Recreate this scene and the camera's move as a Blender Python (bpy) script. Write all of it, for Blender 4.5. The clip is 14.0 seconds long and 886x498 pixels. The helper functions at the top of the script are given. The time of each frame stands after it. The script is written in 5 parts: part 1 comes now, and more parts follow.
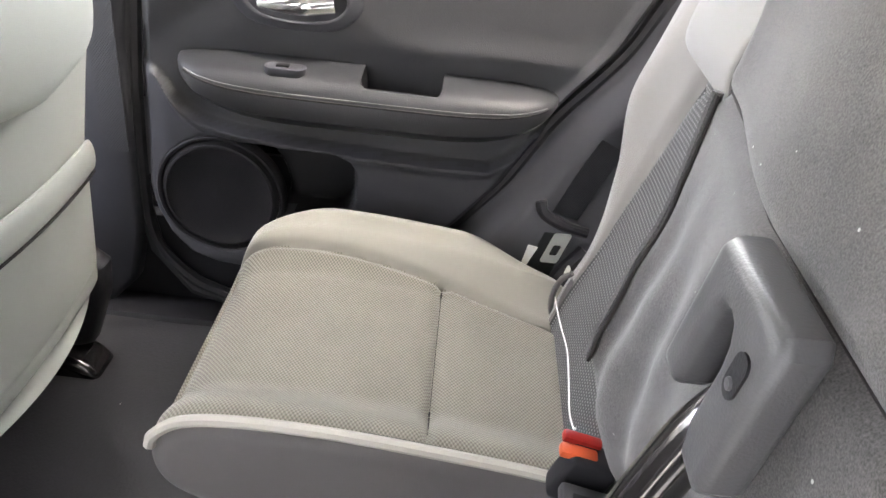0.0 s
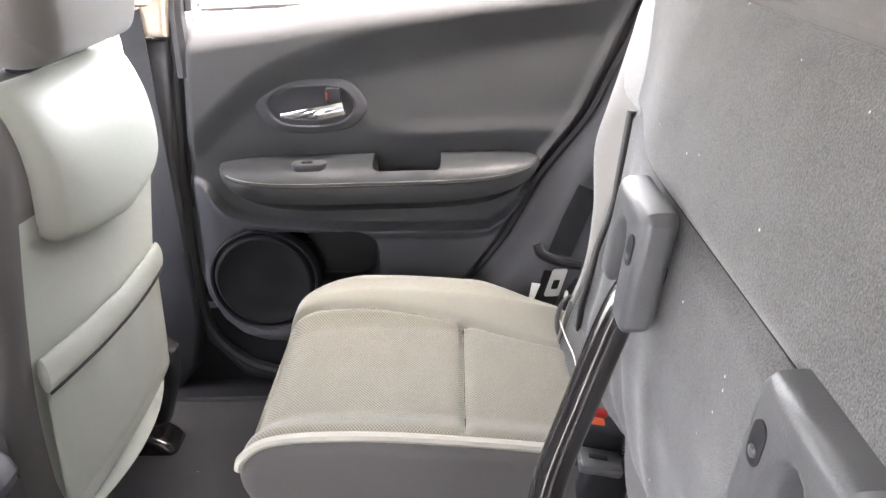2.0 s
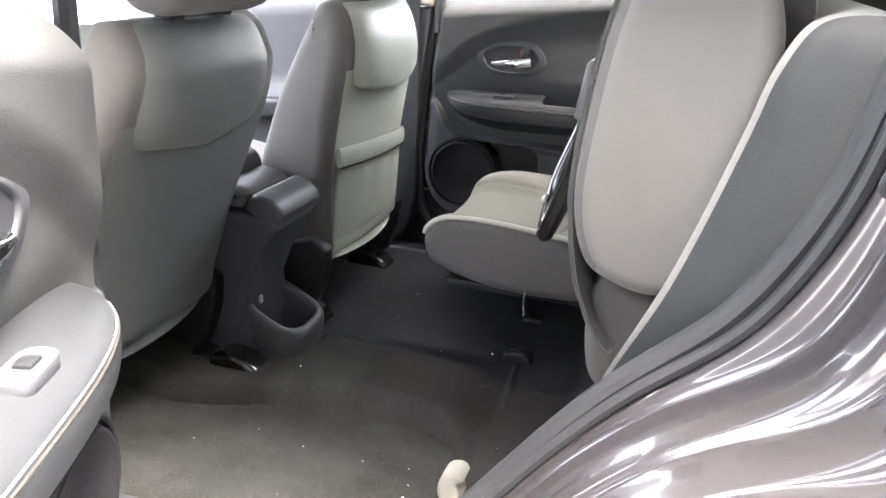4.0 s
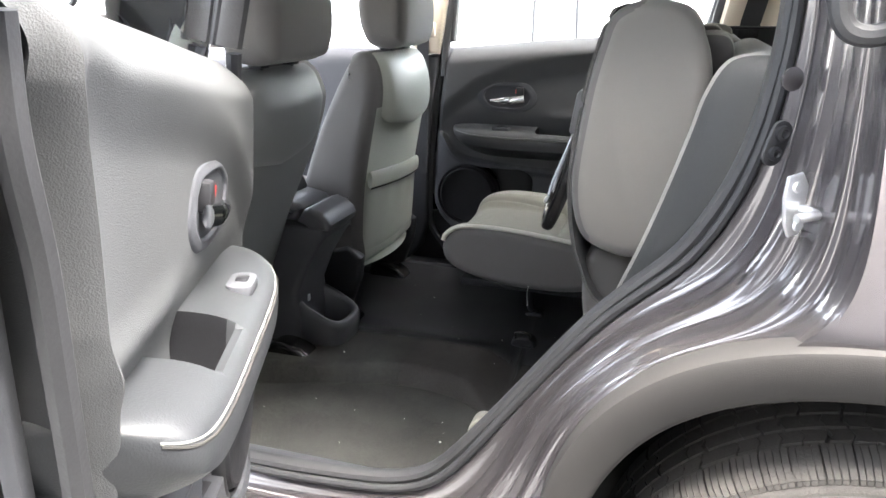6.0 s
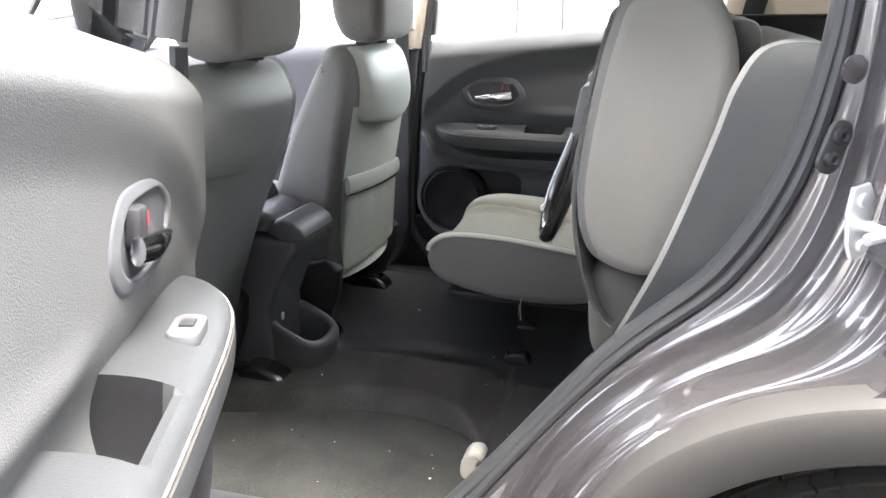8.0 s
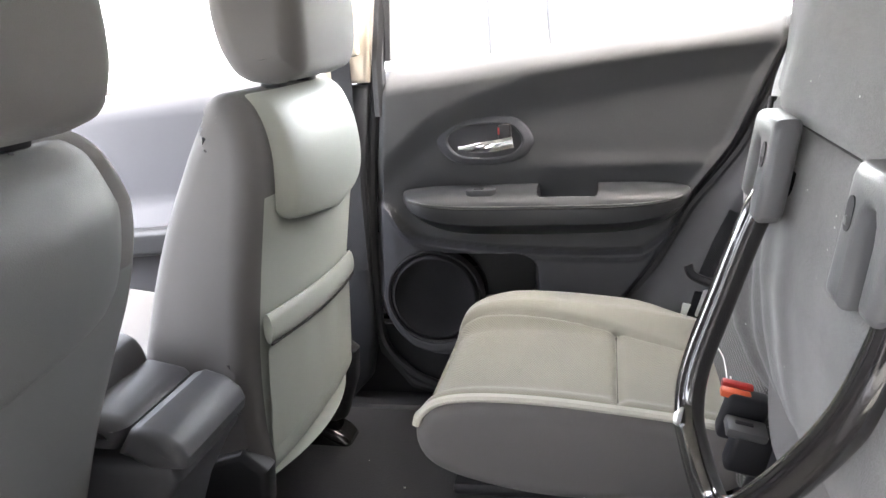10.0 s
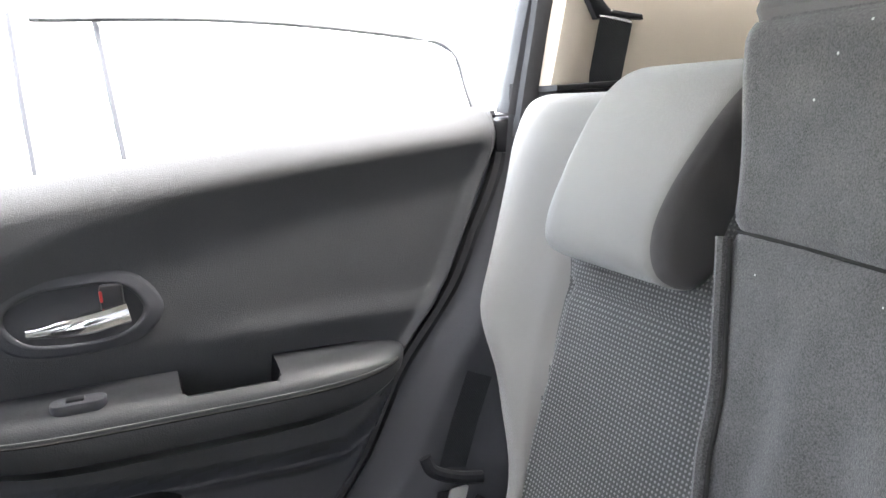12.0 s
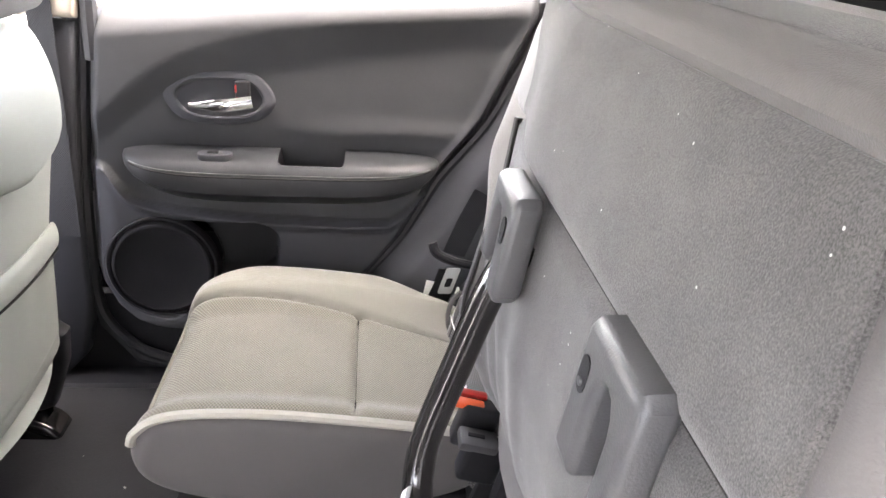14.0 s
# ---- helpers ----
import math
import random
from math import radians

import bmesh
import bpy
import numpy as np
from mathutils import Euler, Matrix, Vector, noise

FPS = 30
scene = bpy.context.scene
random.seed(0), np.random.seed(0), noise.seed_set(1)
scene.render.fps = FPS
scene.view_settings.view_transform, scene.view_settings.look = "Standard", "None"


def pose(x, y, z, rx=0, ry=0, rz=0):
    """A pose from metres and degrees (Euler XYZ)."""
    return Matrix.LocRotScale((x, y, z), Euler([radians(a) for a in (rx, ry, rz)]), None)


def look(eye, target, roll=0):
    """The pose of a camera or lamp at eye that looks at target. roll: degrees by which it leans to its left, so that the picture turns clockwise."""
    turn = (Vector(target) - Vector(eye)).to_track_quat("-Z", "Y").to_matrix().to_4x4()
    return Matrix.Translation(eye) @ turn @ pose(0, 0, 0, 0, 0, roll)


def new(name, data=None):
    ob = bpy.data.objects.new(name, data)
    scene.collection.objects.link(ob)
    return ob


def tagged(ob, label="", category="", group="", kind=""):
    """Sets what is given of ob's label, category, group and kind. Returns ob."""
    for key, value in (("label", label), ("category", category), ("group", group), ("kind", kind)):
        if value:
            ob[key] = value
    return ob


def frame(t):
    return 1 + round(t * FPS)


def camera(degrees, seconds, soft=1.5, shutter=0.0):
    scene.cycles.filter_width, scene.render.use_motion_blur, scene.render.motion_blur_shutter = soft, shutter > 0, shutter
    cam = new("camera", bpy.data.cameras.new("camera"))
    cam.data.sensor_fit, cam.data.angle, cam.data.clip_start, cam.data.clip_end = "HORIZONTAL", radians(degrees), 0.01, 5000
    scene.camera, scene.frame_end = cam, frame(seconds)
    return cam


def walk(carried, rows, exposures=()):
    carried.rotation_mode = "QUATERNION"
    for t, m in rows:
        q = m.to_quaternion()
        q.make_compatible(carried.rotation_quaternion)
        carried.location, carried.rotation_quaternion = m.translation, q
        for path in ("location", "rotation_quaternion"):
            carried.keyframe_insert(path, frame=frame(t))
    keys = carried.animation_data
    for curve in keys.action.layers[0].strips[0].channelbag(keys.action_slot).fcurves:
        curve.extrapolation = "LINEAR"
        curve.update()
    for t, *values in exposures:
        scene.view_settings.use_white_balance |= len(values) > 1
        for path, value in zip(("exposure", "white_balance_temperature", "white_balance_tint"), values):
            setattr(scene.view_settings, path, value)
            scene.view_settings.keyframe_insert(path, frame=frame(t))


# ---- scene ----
cam = camera(60.0, 14.0)
PATH = [
    (0, (0.036, -0.422, 1.340), (0.038, 1.268, 0.272), 6.2),
    (0.5, (0.05, -0.409, 1.359), (0.172, 1.275, 0.286), 0.4),
    (1, (0.048, -0.405, 1.355), (0.261, 1.276, 0.292), 1.6),
    (1.5, (0.034, -0.461, 1.354), (0.127, 1.275, 0.363), 1.2),
    (2, (0.048, -0.63, 1.36), (-0.008, 1.187, 0.526), -2.6),
    (2.5, (0.036, -0.799, 1.334), (-0.072, 1.056, 0.594), -0.6),
    (3, (0.081, -1.013, 1.311), (-0.089, 0.864, 0.641), 1.1),
    (3.5, (0.169, -1.18, 1.323), (-0.172, 0.699, 0.728), 1.1),
    (4, (0.309, -1.379, 1.297), (-0.29, 0.39, 0.583), 1.7),
    (4.2, (0.313, -1.424, 1.287), (-0.311, 0.325, 0.544), 2.0),
    (6.3, (0.347, -1.756, 1.321), (-0.224, 0.065, 0.722), 0.5),
    (6.5, (0.344, -1.758, 1.315), (-0.213, 0.065, 0.708), 1.1),
    (7, (0.344, -1.746, 1.325), (-0.179, 0.085, 0.714), 1.3),
    (9.5, (0.087, -1.04, 1.263), (-0.408, 0.798, 0.649), -3.5),
    (10, (0.033, -0.828, 1.275), (-0.393, 1.042, 0.706), -4.3),
    (10.5, (0.019, -0.712, 1.271), (-0.377, 1.162, 0.693), -4.1),
    (11, (-0.058, -0.559, 1.24), (-0.101, 1.35, 0.645), -2.7),
    (11.5, (-0.127, -0.406, 1.237), (0.278, 1.475, 0.692), -3.4),
    (12, (-0.124, -0.289, 1.267), (0.596, 1.535, 0.872), -3.5),
    (12.5, (-0.107, -0.262, 1.288), (0.666, 1.545, 0.915), -4.0),
    (13, (-0.113, -0.356, 1.277), (0.427, 1.495, 0.749), -2.5),
    (13.5, (-0.062, -0.528, 1.315), (0.182, 1.36, 0.702), 1.2),
    (14, (0.054, -0.698, 1.363), (0.251, 1.122, 0.558), 3.4),
]
EXPOSURES = [(0, 6.2, 6900, 13), (1, 6.4, 6900, 13), (1.5, 6.4, 6900, 13), (2.2, 6.6, 6850, 14), (2.6, 6.9, 6800, 14), (3, 6.6, 6700, 12), (3.6, 6.1, 6700, 10), (4.2, 5.85, 6650, 9), (6.3, 5.3, 6550, 7), (7.2, 5.3, 6550, 7), (9.3, 6.4, 6700, 9), (10, 6.05, 6800, 10), (11, 5.95, 6750, 11), (11.5, 6.05, 6600, 10), (12, 5.75, 6450, 9), (13, 5.7, 6450, 9), (13.5, 6, 6700, 12), (14, 6.35, 6950, 15)]
walk(cam, [(t, look(eye, target, roll)) for t, eye, target, roll in PATH], EXPOSURES)

# ---------- light ----------
world = bpy.data.worlds.new("world")
scene.world = world
world.use_nodes = True
wn, wl = world.node_tree.nodes, world.node_tree.links
sky = wn.new("ShaderNodeTexSky")
sky.sky_type = "NISHITA"
sky.sun_disc = False
SUN_EL, SUN_DIR = radians(66), Vector((0.88, -0.45, 0)).normalized()
sky.sun_elevation = SUN_EL
sky.sun_rotation = math.atan2(SUN_DIR.x, SUN_DIR.y)
sky.air_density, sky.dust_density, sky.ozone_density = 0.6, 7.0, 0.4
haze = wn.new("ShaderNodeHueSaturation")
haze.inputs["Saturation"].default_value = 0.45
wl.new(sky.outputs[0], haze.inputs["Color"])
wl.new(haze.outputs[0], wn["Background"].inputs[0])
wn["Background"].inputs[1].default_value = 0.15
sun_data = bpy.data.lights.new("sun", "SUN")
sun_data.energy, sun_data.angle, sun_data.color = 0.13, radians(25), (1.0, 0.96, 0.9)
sun = new("sun", sun_data)
sun.matrix_world = look(SUN_DIR * 10 * math.cos(SUN_EL) + Vector((0, 0, 10 * math.sin(SUN_EL))), (0, 0, 0))


# ---------- materials ----------
def material(name, base, rough=0.6, metal=0.0, var=0.15, vscale=7.0, bump=0.15, bscale=400.0, weave=None, dots=0.0, specks=None, coat=0.0, sheen=0.0, spec=0.5, grain=0.0):
    m = bpy.data.materials.new(name)
    m.use_nodes = True
    n, l = m.node_tree.nodes, m.node_tree.links
    b = n["Principled BSDF"]
    b.inputs["Metallic"].default_value = metal
    b.inputs["Coat Weight"].default_value = coat
    b.inputs["Coat Roughness"].default_value = 0.06
    b.inputs["Sheen Weight"].default_value = sheen
    b.inputs["Sheen Roughness"].default_value = 0.5
    b.inputs["Specular IOR Level"].default_value = spec
    tc = n.new("ShaderNodeTexCoord")

    def tex(scale, detail=3.0):
        t = n.new("ShaderNodeTexNoise")
        t.inputs["Scale"].default_value, t.inputs["Detail"].default_value = scale, detail
        l.new(tc.outputs["Object"], t.inputs["Vector"])
        return t.outputs["Fac"]

    def math_node(op, a, c):
        t = n.new("ShaderNodeMath")
        t.operation = op
        for i, v in enumerate((a, c)):
            if isinstance(v, (int, float)):
                t.inputs[i].default_value = v
            else:
                l.new(v, t.inputs[i])
        return t.outputs[0]

    big, fine = tex(vscale, 4.0), tex(bscale, 2.0)
    fac = math_node("ADD", math_node("MULTIPLY", big, 0.65), math_node("MULTIPLY", fine, 0.35))
    height = fine
    if grain:
        pile = tex(900.0, 3.0)
        fac = math_node("ADD", fac, math_node("MULTIPLY", math_node("SUBTRACT", pile, 0.5), grain))
        height = pile
    if weave:
        ax1, ax2, period, depth = weave
        sep = n.new("ShaderNodeSeparateXYZ")
        l.new(tc.outputs["Object"], sep.inputs[0])
        k = 2 * math.pi / period
        s1 = math_node("SINE", math_node("MULTIPLY", sep.outputs[ax1.upper()], k), 0)
        s2 = math_node("SINE", math_node("MULTIPLY", sep.outputs[ax2.upper()], k * 0.8), 0)
        knot = math_node("MULTIPLY", s1, s2)
        fac = math_node("ADD", fac, math_node("MULTIPLY", knot, depth))
        height = math_node("ADD", math_node("MULTIPLY", knot, 0.5), math_node("MULTIPLY", fine, 0.5))
    if dots:
        # raised knots on a lozenge lattice
        sep = n.new("ShaderNodeSeparateXYZ")
        l.new(tc.outputs["Object"], sep.inputs[0])
        k = math.pi / dots
        a = math_node("MULTIPLY", sep.outputs["Y"], k)
        c = math_node("MULTIPLY", sep.outputs["Z"], k * 1.15)
        knot = math_node("MULTIPLY", math_node("COSINE", math_node("ADD", a, c), 0), math_node("COSINE", math_node("SUBTRACT", a, c), 0))
        lump = n.new("ShaderNodeMapRange")
        lump.interpolation_type = "SMOOTHSTEP"
        lump.inputs["From Min"].default_value, lump.inputs["From Max"].default_value = 0.15, 0.75
        l.new(knot, lump.inputs["Value"])
        fac = math_node("ADD", fac, math_node("MULTIPLY", lump.outputs[0], 2.4))
        height = math_node("ADD", math_node("MULTIPLY", lump.outputs[0], 0.8), math_node("MULTIPLY", fine, 0.2))
    ramp = n.new("ShaderNodeMapRange")
    ramp.inputs["From Min"].default_value, ramp.inputs["From Max"].default_value = 0.25, 0.75
    ramp.inputs["To Min"].default_value, ramp.inputs["To Max"].default_value = 1 - var, 1 + var
    ramp.clamp = False
    l.new(fac, ramp.inputs["Value"])
    mul = n.new("ShaderNodeVectorMath")
    mul.operation = "SCALE"
    mul.inputs[0].default_value = base
    l.new(ramp.outputs[0], mul.inputs["Scale"])
    colour = mul.outputs[0]
    if specks:
        scale, share, tint = specks
        v = n.new("ShaderNodeTexVoronoi")
        v.inputs["Scale"].default_value = scale
        l.new(tc.outputs["Object"], v.inputs["Vector"])
        near = math_node("LESS_THAN", v.outputs["Distance"], 0.06)
        pick = n.new("ShaderNodeSeparateColor")
        l.new(v.outputs["Color"], pick.inputs[0])
        on = math_node("MULTIPLY", near, math_node("LESS_THAN", pick.outputs[0], share))
        mix = n.new("ShaderNodeMix")
        mix.data_type = "RGBA"
        l.new(on, mix.inputs[0])
        l.new(colour, mix.inputs[6])
        mix.inputs[7].default_value = (*tint, 1)
        colour = mix.outputs[2]
    l.new(colour, b.inputs["Base Color"])
    rr = n.new("ShaderNodeMapRange")
    rr.inputs["To Min"].default_value, rr.inputs["To Max"].default_value = max(rough - 0.08, 0.02), min(rough + 0.08, 1)
    l.new(big, rr.inputs["Value"])
    l.new(rr.outputs[0], b.inputs["Roughness"])
    if bump:
        bp = n.new("ShaderNodeBump")
        bp.inputs["Strength"].default_value, bp.inputs["Distance"].default_value = bump, 0.002
        l.new(height, bp.inputs["Height"])
        l.new(bp.outputs[0], b.inputs["Normal"])
    return m


CLOTH = material("light_grey_cloth", (0.186, 0.175, 0.160), 0.85, var=0.10, vscale=5, bump=0.25, bscale=900, weave=("y", "z", 0.0016, 0.02), sheen=0.25)
# CLOTH again, darkened for the shade on the raised cushion
SHADED_CLOTH = material("shaded_cushion_cloth", (0.138, 0.130, 0.121), 0.85, var=0.10, vscale=5, bump=0.25, bscale=900, weave=("x", "z", 0.0016, 0.02), sheen=0.2)
CLOTH_X = material("light_grey_seat_cloth", (0.196, 0.188, 0.155), 0.85, var=0.10, vscale=5, bump=0.25, bscale=900, weave=("x", "y", 0.0016, 0.05), sheen=0.25)
KNIT = material("knitted_seat_cloth", (0.178, 0.168, 0.133), 0.9, var=0.22, vscale=6, bump=0.45, bscale=500, weave=("x", "y", 0.0045, 0.50), sheen=0.2)
MESH = material("dotted_mesh_cloth", (0.047, 0.0465, 0.044), 0.85, var=0.30, vscale=6, bump=0.7, bscale=500, dots=0.0052, sheen=0.1)
PIPING = material("pale_piping_cloth", (0.38, 0.365, 0.315), 0.8, var=0.08, bump=0.2, bscale=900)
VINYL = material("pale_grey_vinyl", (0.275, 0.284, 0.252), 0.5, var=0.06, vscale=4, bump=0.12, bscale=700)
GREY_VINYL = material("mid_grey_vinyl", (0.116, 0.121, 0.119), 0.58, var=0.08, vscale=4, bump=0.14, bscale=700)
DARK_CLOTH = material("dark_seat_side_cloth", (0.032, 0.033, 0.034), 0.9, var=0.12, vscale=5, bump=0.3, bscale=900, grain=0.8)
SIDE = material("grey_seat_side_cloth", (0.088, 0.083, 0.080), 0.85, var=0.10, vscale=5, bump=0.25, bscale=900, sheen=0.1)
CARPET = material("charcoal_felt_carpet", (0.058, 0.056, 0.054), 0.98, var=0.36, vscale=30, bump=0.25, bscale=1300, sheen=0.2, grain=1.9, specks=(70, 0.42, (0.45, 0.45, 0.43)))
FLOOR_CARPET = material("dark_floor_carpet", (0.037, 0.0365, 0.034), 1.0, var=0.6, vscale=9, bump=0.6, bscale=900, grain=2.0, spec=0.2, specks=(30, 0.05, (0.3, 0.3, 0.28)))
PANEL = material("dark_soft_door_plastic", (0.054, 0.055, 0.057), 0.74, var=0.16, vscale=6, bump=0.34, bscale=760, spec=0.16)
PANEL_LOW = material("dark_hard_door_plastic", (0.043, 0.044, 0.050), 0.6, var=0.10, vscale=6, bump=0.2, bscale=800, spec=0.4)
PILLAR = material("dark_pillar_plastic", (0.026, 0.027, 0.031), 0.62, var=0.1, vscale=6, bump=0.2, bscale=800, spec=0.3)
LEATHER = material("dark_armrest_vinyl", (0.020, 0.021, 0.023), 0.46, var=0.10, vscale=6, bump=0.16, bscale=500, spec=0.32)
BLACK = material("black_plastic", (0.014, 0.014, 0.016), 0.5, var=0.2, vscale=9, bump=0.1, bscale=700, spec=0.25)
# near black: the shade deep in the pull cup is put into the colour
CUP_SHADE = material("black_cup_shade", (0.007, 0.007, 0.008), 0.85, var=0.2, vscale=9, bump=0.1, bscale=700, spec=0.06)
CONSOLE = material("black_console_plastic", (0.058, 0.058, 0.062), 0.45, var=0.12, vscale=7, bump=0.15, bscale=800, spec=0.4)
FLOOR_FELT = material("dark_brown_floor_felt", (0.046, 0.043, 0.041), 0.97, var=0.5, vscale=9, bump=0.5, bscale=900, grain=1.6, spec=0.2, specks=(30, 0.05, (0.3, 0.3, 0.28)))
FLOOR_MAT = material("black_rubber_floor_mat", (0.022, 0.022, 0.024), 0.40, var=0.3, vscale=5, bump=0.2, bscale=250, spec=0.5, specks=(20, 0.04, (0.3, 0.3, 0.28)))
GRILLE = material("black_speaker_grille", (0.016, 0.016, 0.018), 0.65, var=0.3, vscale=9, bump=0.25, bscale=300, weave=("x", "z", 0.003, 0.3), spec=0.15)
RUBBER = material("black_rubber", (0.018, 0.018, 0.02), 0.6, var=0.2, vscale=12, bump=0.15, bscale=300)
GREY = material("grey_bracket_plastic", (0.064, 0.064, 0.066), 0.45, var=0.06, vscale=8, bump=0.12, bscale=700)
TUBE = material("black_gloss_painted_steel", (0.012, 0.011, 0.011), 0.14, var=0.2, vscale=20, bump=0.02, bscale=300, coat=0.6)
CHROME = material("chrome", (0.75, 0.76, 0.78), 0.10, 1.0, var=0.05, vscale=20, bump=0.0)
STEEL = material("zinc_steel", (0.75, 0.76, 0.77), 0.38, 0.85, var=0.12, vscale=30, bump=0.05)
BEIGE = material("beige_pillar_trim", (0.58, 0.51, 0.42), 0.7, var=0.05, vscale=5, bump=0.12, bscale=600)
PAINT = material("grey_metallic_car_paint", (0.085, 0.078, 0.082), 0.25, 0.65, var=0.06, vscale=3, bump=0.0, bscale=2500, coat=1.0)
CLAD = material("grey_unpainted_cladding", (0.024, 0.0225, 0.022), 0.75, var=0.10, vscale=7, bump=0.2, bscale=900, spec=0.2)
TYRE = material("tyre_rubber", (0.066, 0.060, 0.054), 0.85, var=0.25, vscale=14, bump=0.3, bscale=250)
ALLOY = material("silver_alloy", (0.5, 0.5, 0.51), 0.3, 1.0, var=0.05, vscale=9, bump=0.0)
RED = material("red_plastic", (0.30, 0.015, 0.012), 0.35, var=0.08, bump=0.0)
ORANGE = material("orange_red_button", (0.55, 0.09, 0.03), 0.35, var=0.08, bump=0.0)
WEB = material("black_belt_webbing", (0.016, 0.017, 0.02), 0.7, var=0.2, bump=0.4, bscale=500, weave=("x", "z", 0.004, 0.2))
THREAD = material("grey_sewing_thread", (0.12, 0.12, 0.115), 0.8, var=0.1, bump=0.0)
SEAM = material("dark_sewn_seam", (0.022, 0.021, 0.020), 0.9, var=0.1, bump=0.0, spec=0.2)
PAPER = material("white_label", (0.75, 0.74, 0.70), 0.7, var=0.06, bump=0.0)
ASPHALT = material("asphalt", (0.16, 0.16, 0.155), 0.95, var=0.2, vscale=2, bump=0.4, bscale=60)
WHITE_PAINT = material("white_car_paint", (0.78, 0.78, 0.76), 0.2, var=0.03, bump=0.0, coat=1.0)
TEAL_PAINT = material("teal_car_paint", (0.03, 0.16, 0.17), 0.25, var=0.03, bump=0.0, coat=1.0)
RED_PAINT = material("red_car_paint", (0.30, 0.02, 0.015), 0.25, var=0.03, bump=0.0, coat=1.0)
# pale base stands for the sky reflected in the parked cars' windows
SKY_GLASS = material("car_glass_with_sky_tone", (0.42, 0.45, 0.45), 0.06, var=0.05, bump=0.0, spec=0.8)
WALL = material("pale_wall", (0.62, 0.62, 0.60), 0.9, var=0.08, bump=0.2, bscale=40)
SHADE_WALL = material("grey_shade_wall", (0.15, 0.15, 0.15), 0.9, var=0.15, vscale=1.5, bump=0.2, bscale=40)
HEADLINER = material("light_headliner", (0.50, 0.48, 0.43), 0.95, var=0.05, bump=0.2, bscale=700)
GLASS = bpy.data.materials.new("clear_window_glass")
GLASS.use_nodes = True
_g = GLASS.node_tree.nodes["Principled BSDF"]
_g.inputs["Transmission Weight"].default_value, _g.inputs["Roughness"].default_value, _g.inputs["IOR"].default_value = 1.0, 0.0, 1.05
_g.inputs["Base Color"].default_value = (0.93, 0.97, 0.95, 1)

DIM_GLASS = bpy.data.materials.new("light_dimming_glass")
DIM_GLASS.use_nodes = True
_g = DIM_GLASS.node_tree.nodes["Principled BSDF"]
_g.inputs["Transmission Weight"].default_value, _g.inputs["Roughness"].default_value, _g.inputs["IOR"].default_value = 1.0, 0.0, 1.05
_g.inputs["Base Color"].default_value = (0.20, 0.22, 0.21, 1)


# ---------- mesh helpers ----------
def thing(name, at, label, category, group="", kind=""):
    ob = new(name)
    ob.empty_display_size = 0.05
    ob.location = at
    return tagged(ob, label, category, group, kind)


def obj(name, bm, mats, smooth=35, label="", category="", group="", kind=""):
    me = bpy.data.meshes.new(name)
    bmesh.ops.recalc_face_normals(bm, faces=bm.faces[:])
    bm.to_mesh(me)
    bm.free()
    for m in (mats if isinstance(mats, (list, tuple)) else [mats]):
        me.materials.append(m)
    if smooth:
        me.polygons.foreach_set("use_smooth", [True] * len(me.polygons))
        me.set_sharp_from_angle(angle=radians(smooth))
    return tagged(new(name, me), label, category, group, kind)


def part(name, bm, mats, parent, label="", smooth=35):
    ob = obj(name, bm, mats, smooth, label)
    ob.parent = parent
    if parent.parent is None and parent.type == "EMPTY":
        ob.matrix_parent_inverse = Matrix.Translation(-parent.location)
    return ob


def spline(pts, n=12, closed=False):
    """Points on a Catmull-Rom curve through pts."""
    p = [Vector(q) for q in pts]
    out, k = [], len(p)
    for i in range(k if closed else k - 1):
        a, b = p[i], p[(i + 1) % k]
        z0 = p[i - 1] if (closed or i > 0) else a * 2 - b
        z1 = p[(i + 2) % k] if (closed or i + 2 < k) else b * 2 - a
        for j in range(n):
            t = j / n
            out.append(0.5 * ((2 * a) + (b - z0) * t + (2 * z0 - 5 * a + 4 * b - z1) * t * t + (3 * a - z0 - 3 * b + z1) * t ** 3))
    if not closed:
        out.append(p[-1])
    return out


def add_grid(bm, rows, closed_u=False, mat=0):
    """Joins rows of points into quads."""
    vs = [[bm.verts.new(p) for p in r] for r in rows]
    fs = []
    for a, b in zip(vs, vs[1:]):
        m = len(a)
        for i in range(m if closed_u else m - 1):
            f = bm.faces.new((a[i], a[(i + 1) % m], b[(i + 1) % m], b[i]))
            f.material_index = mat
            fs.append(f)
    return vs, fs


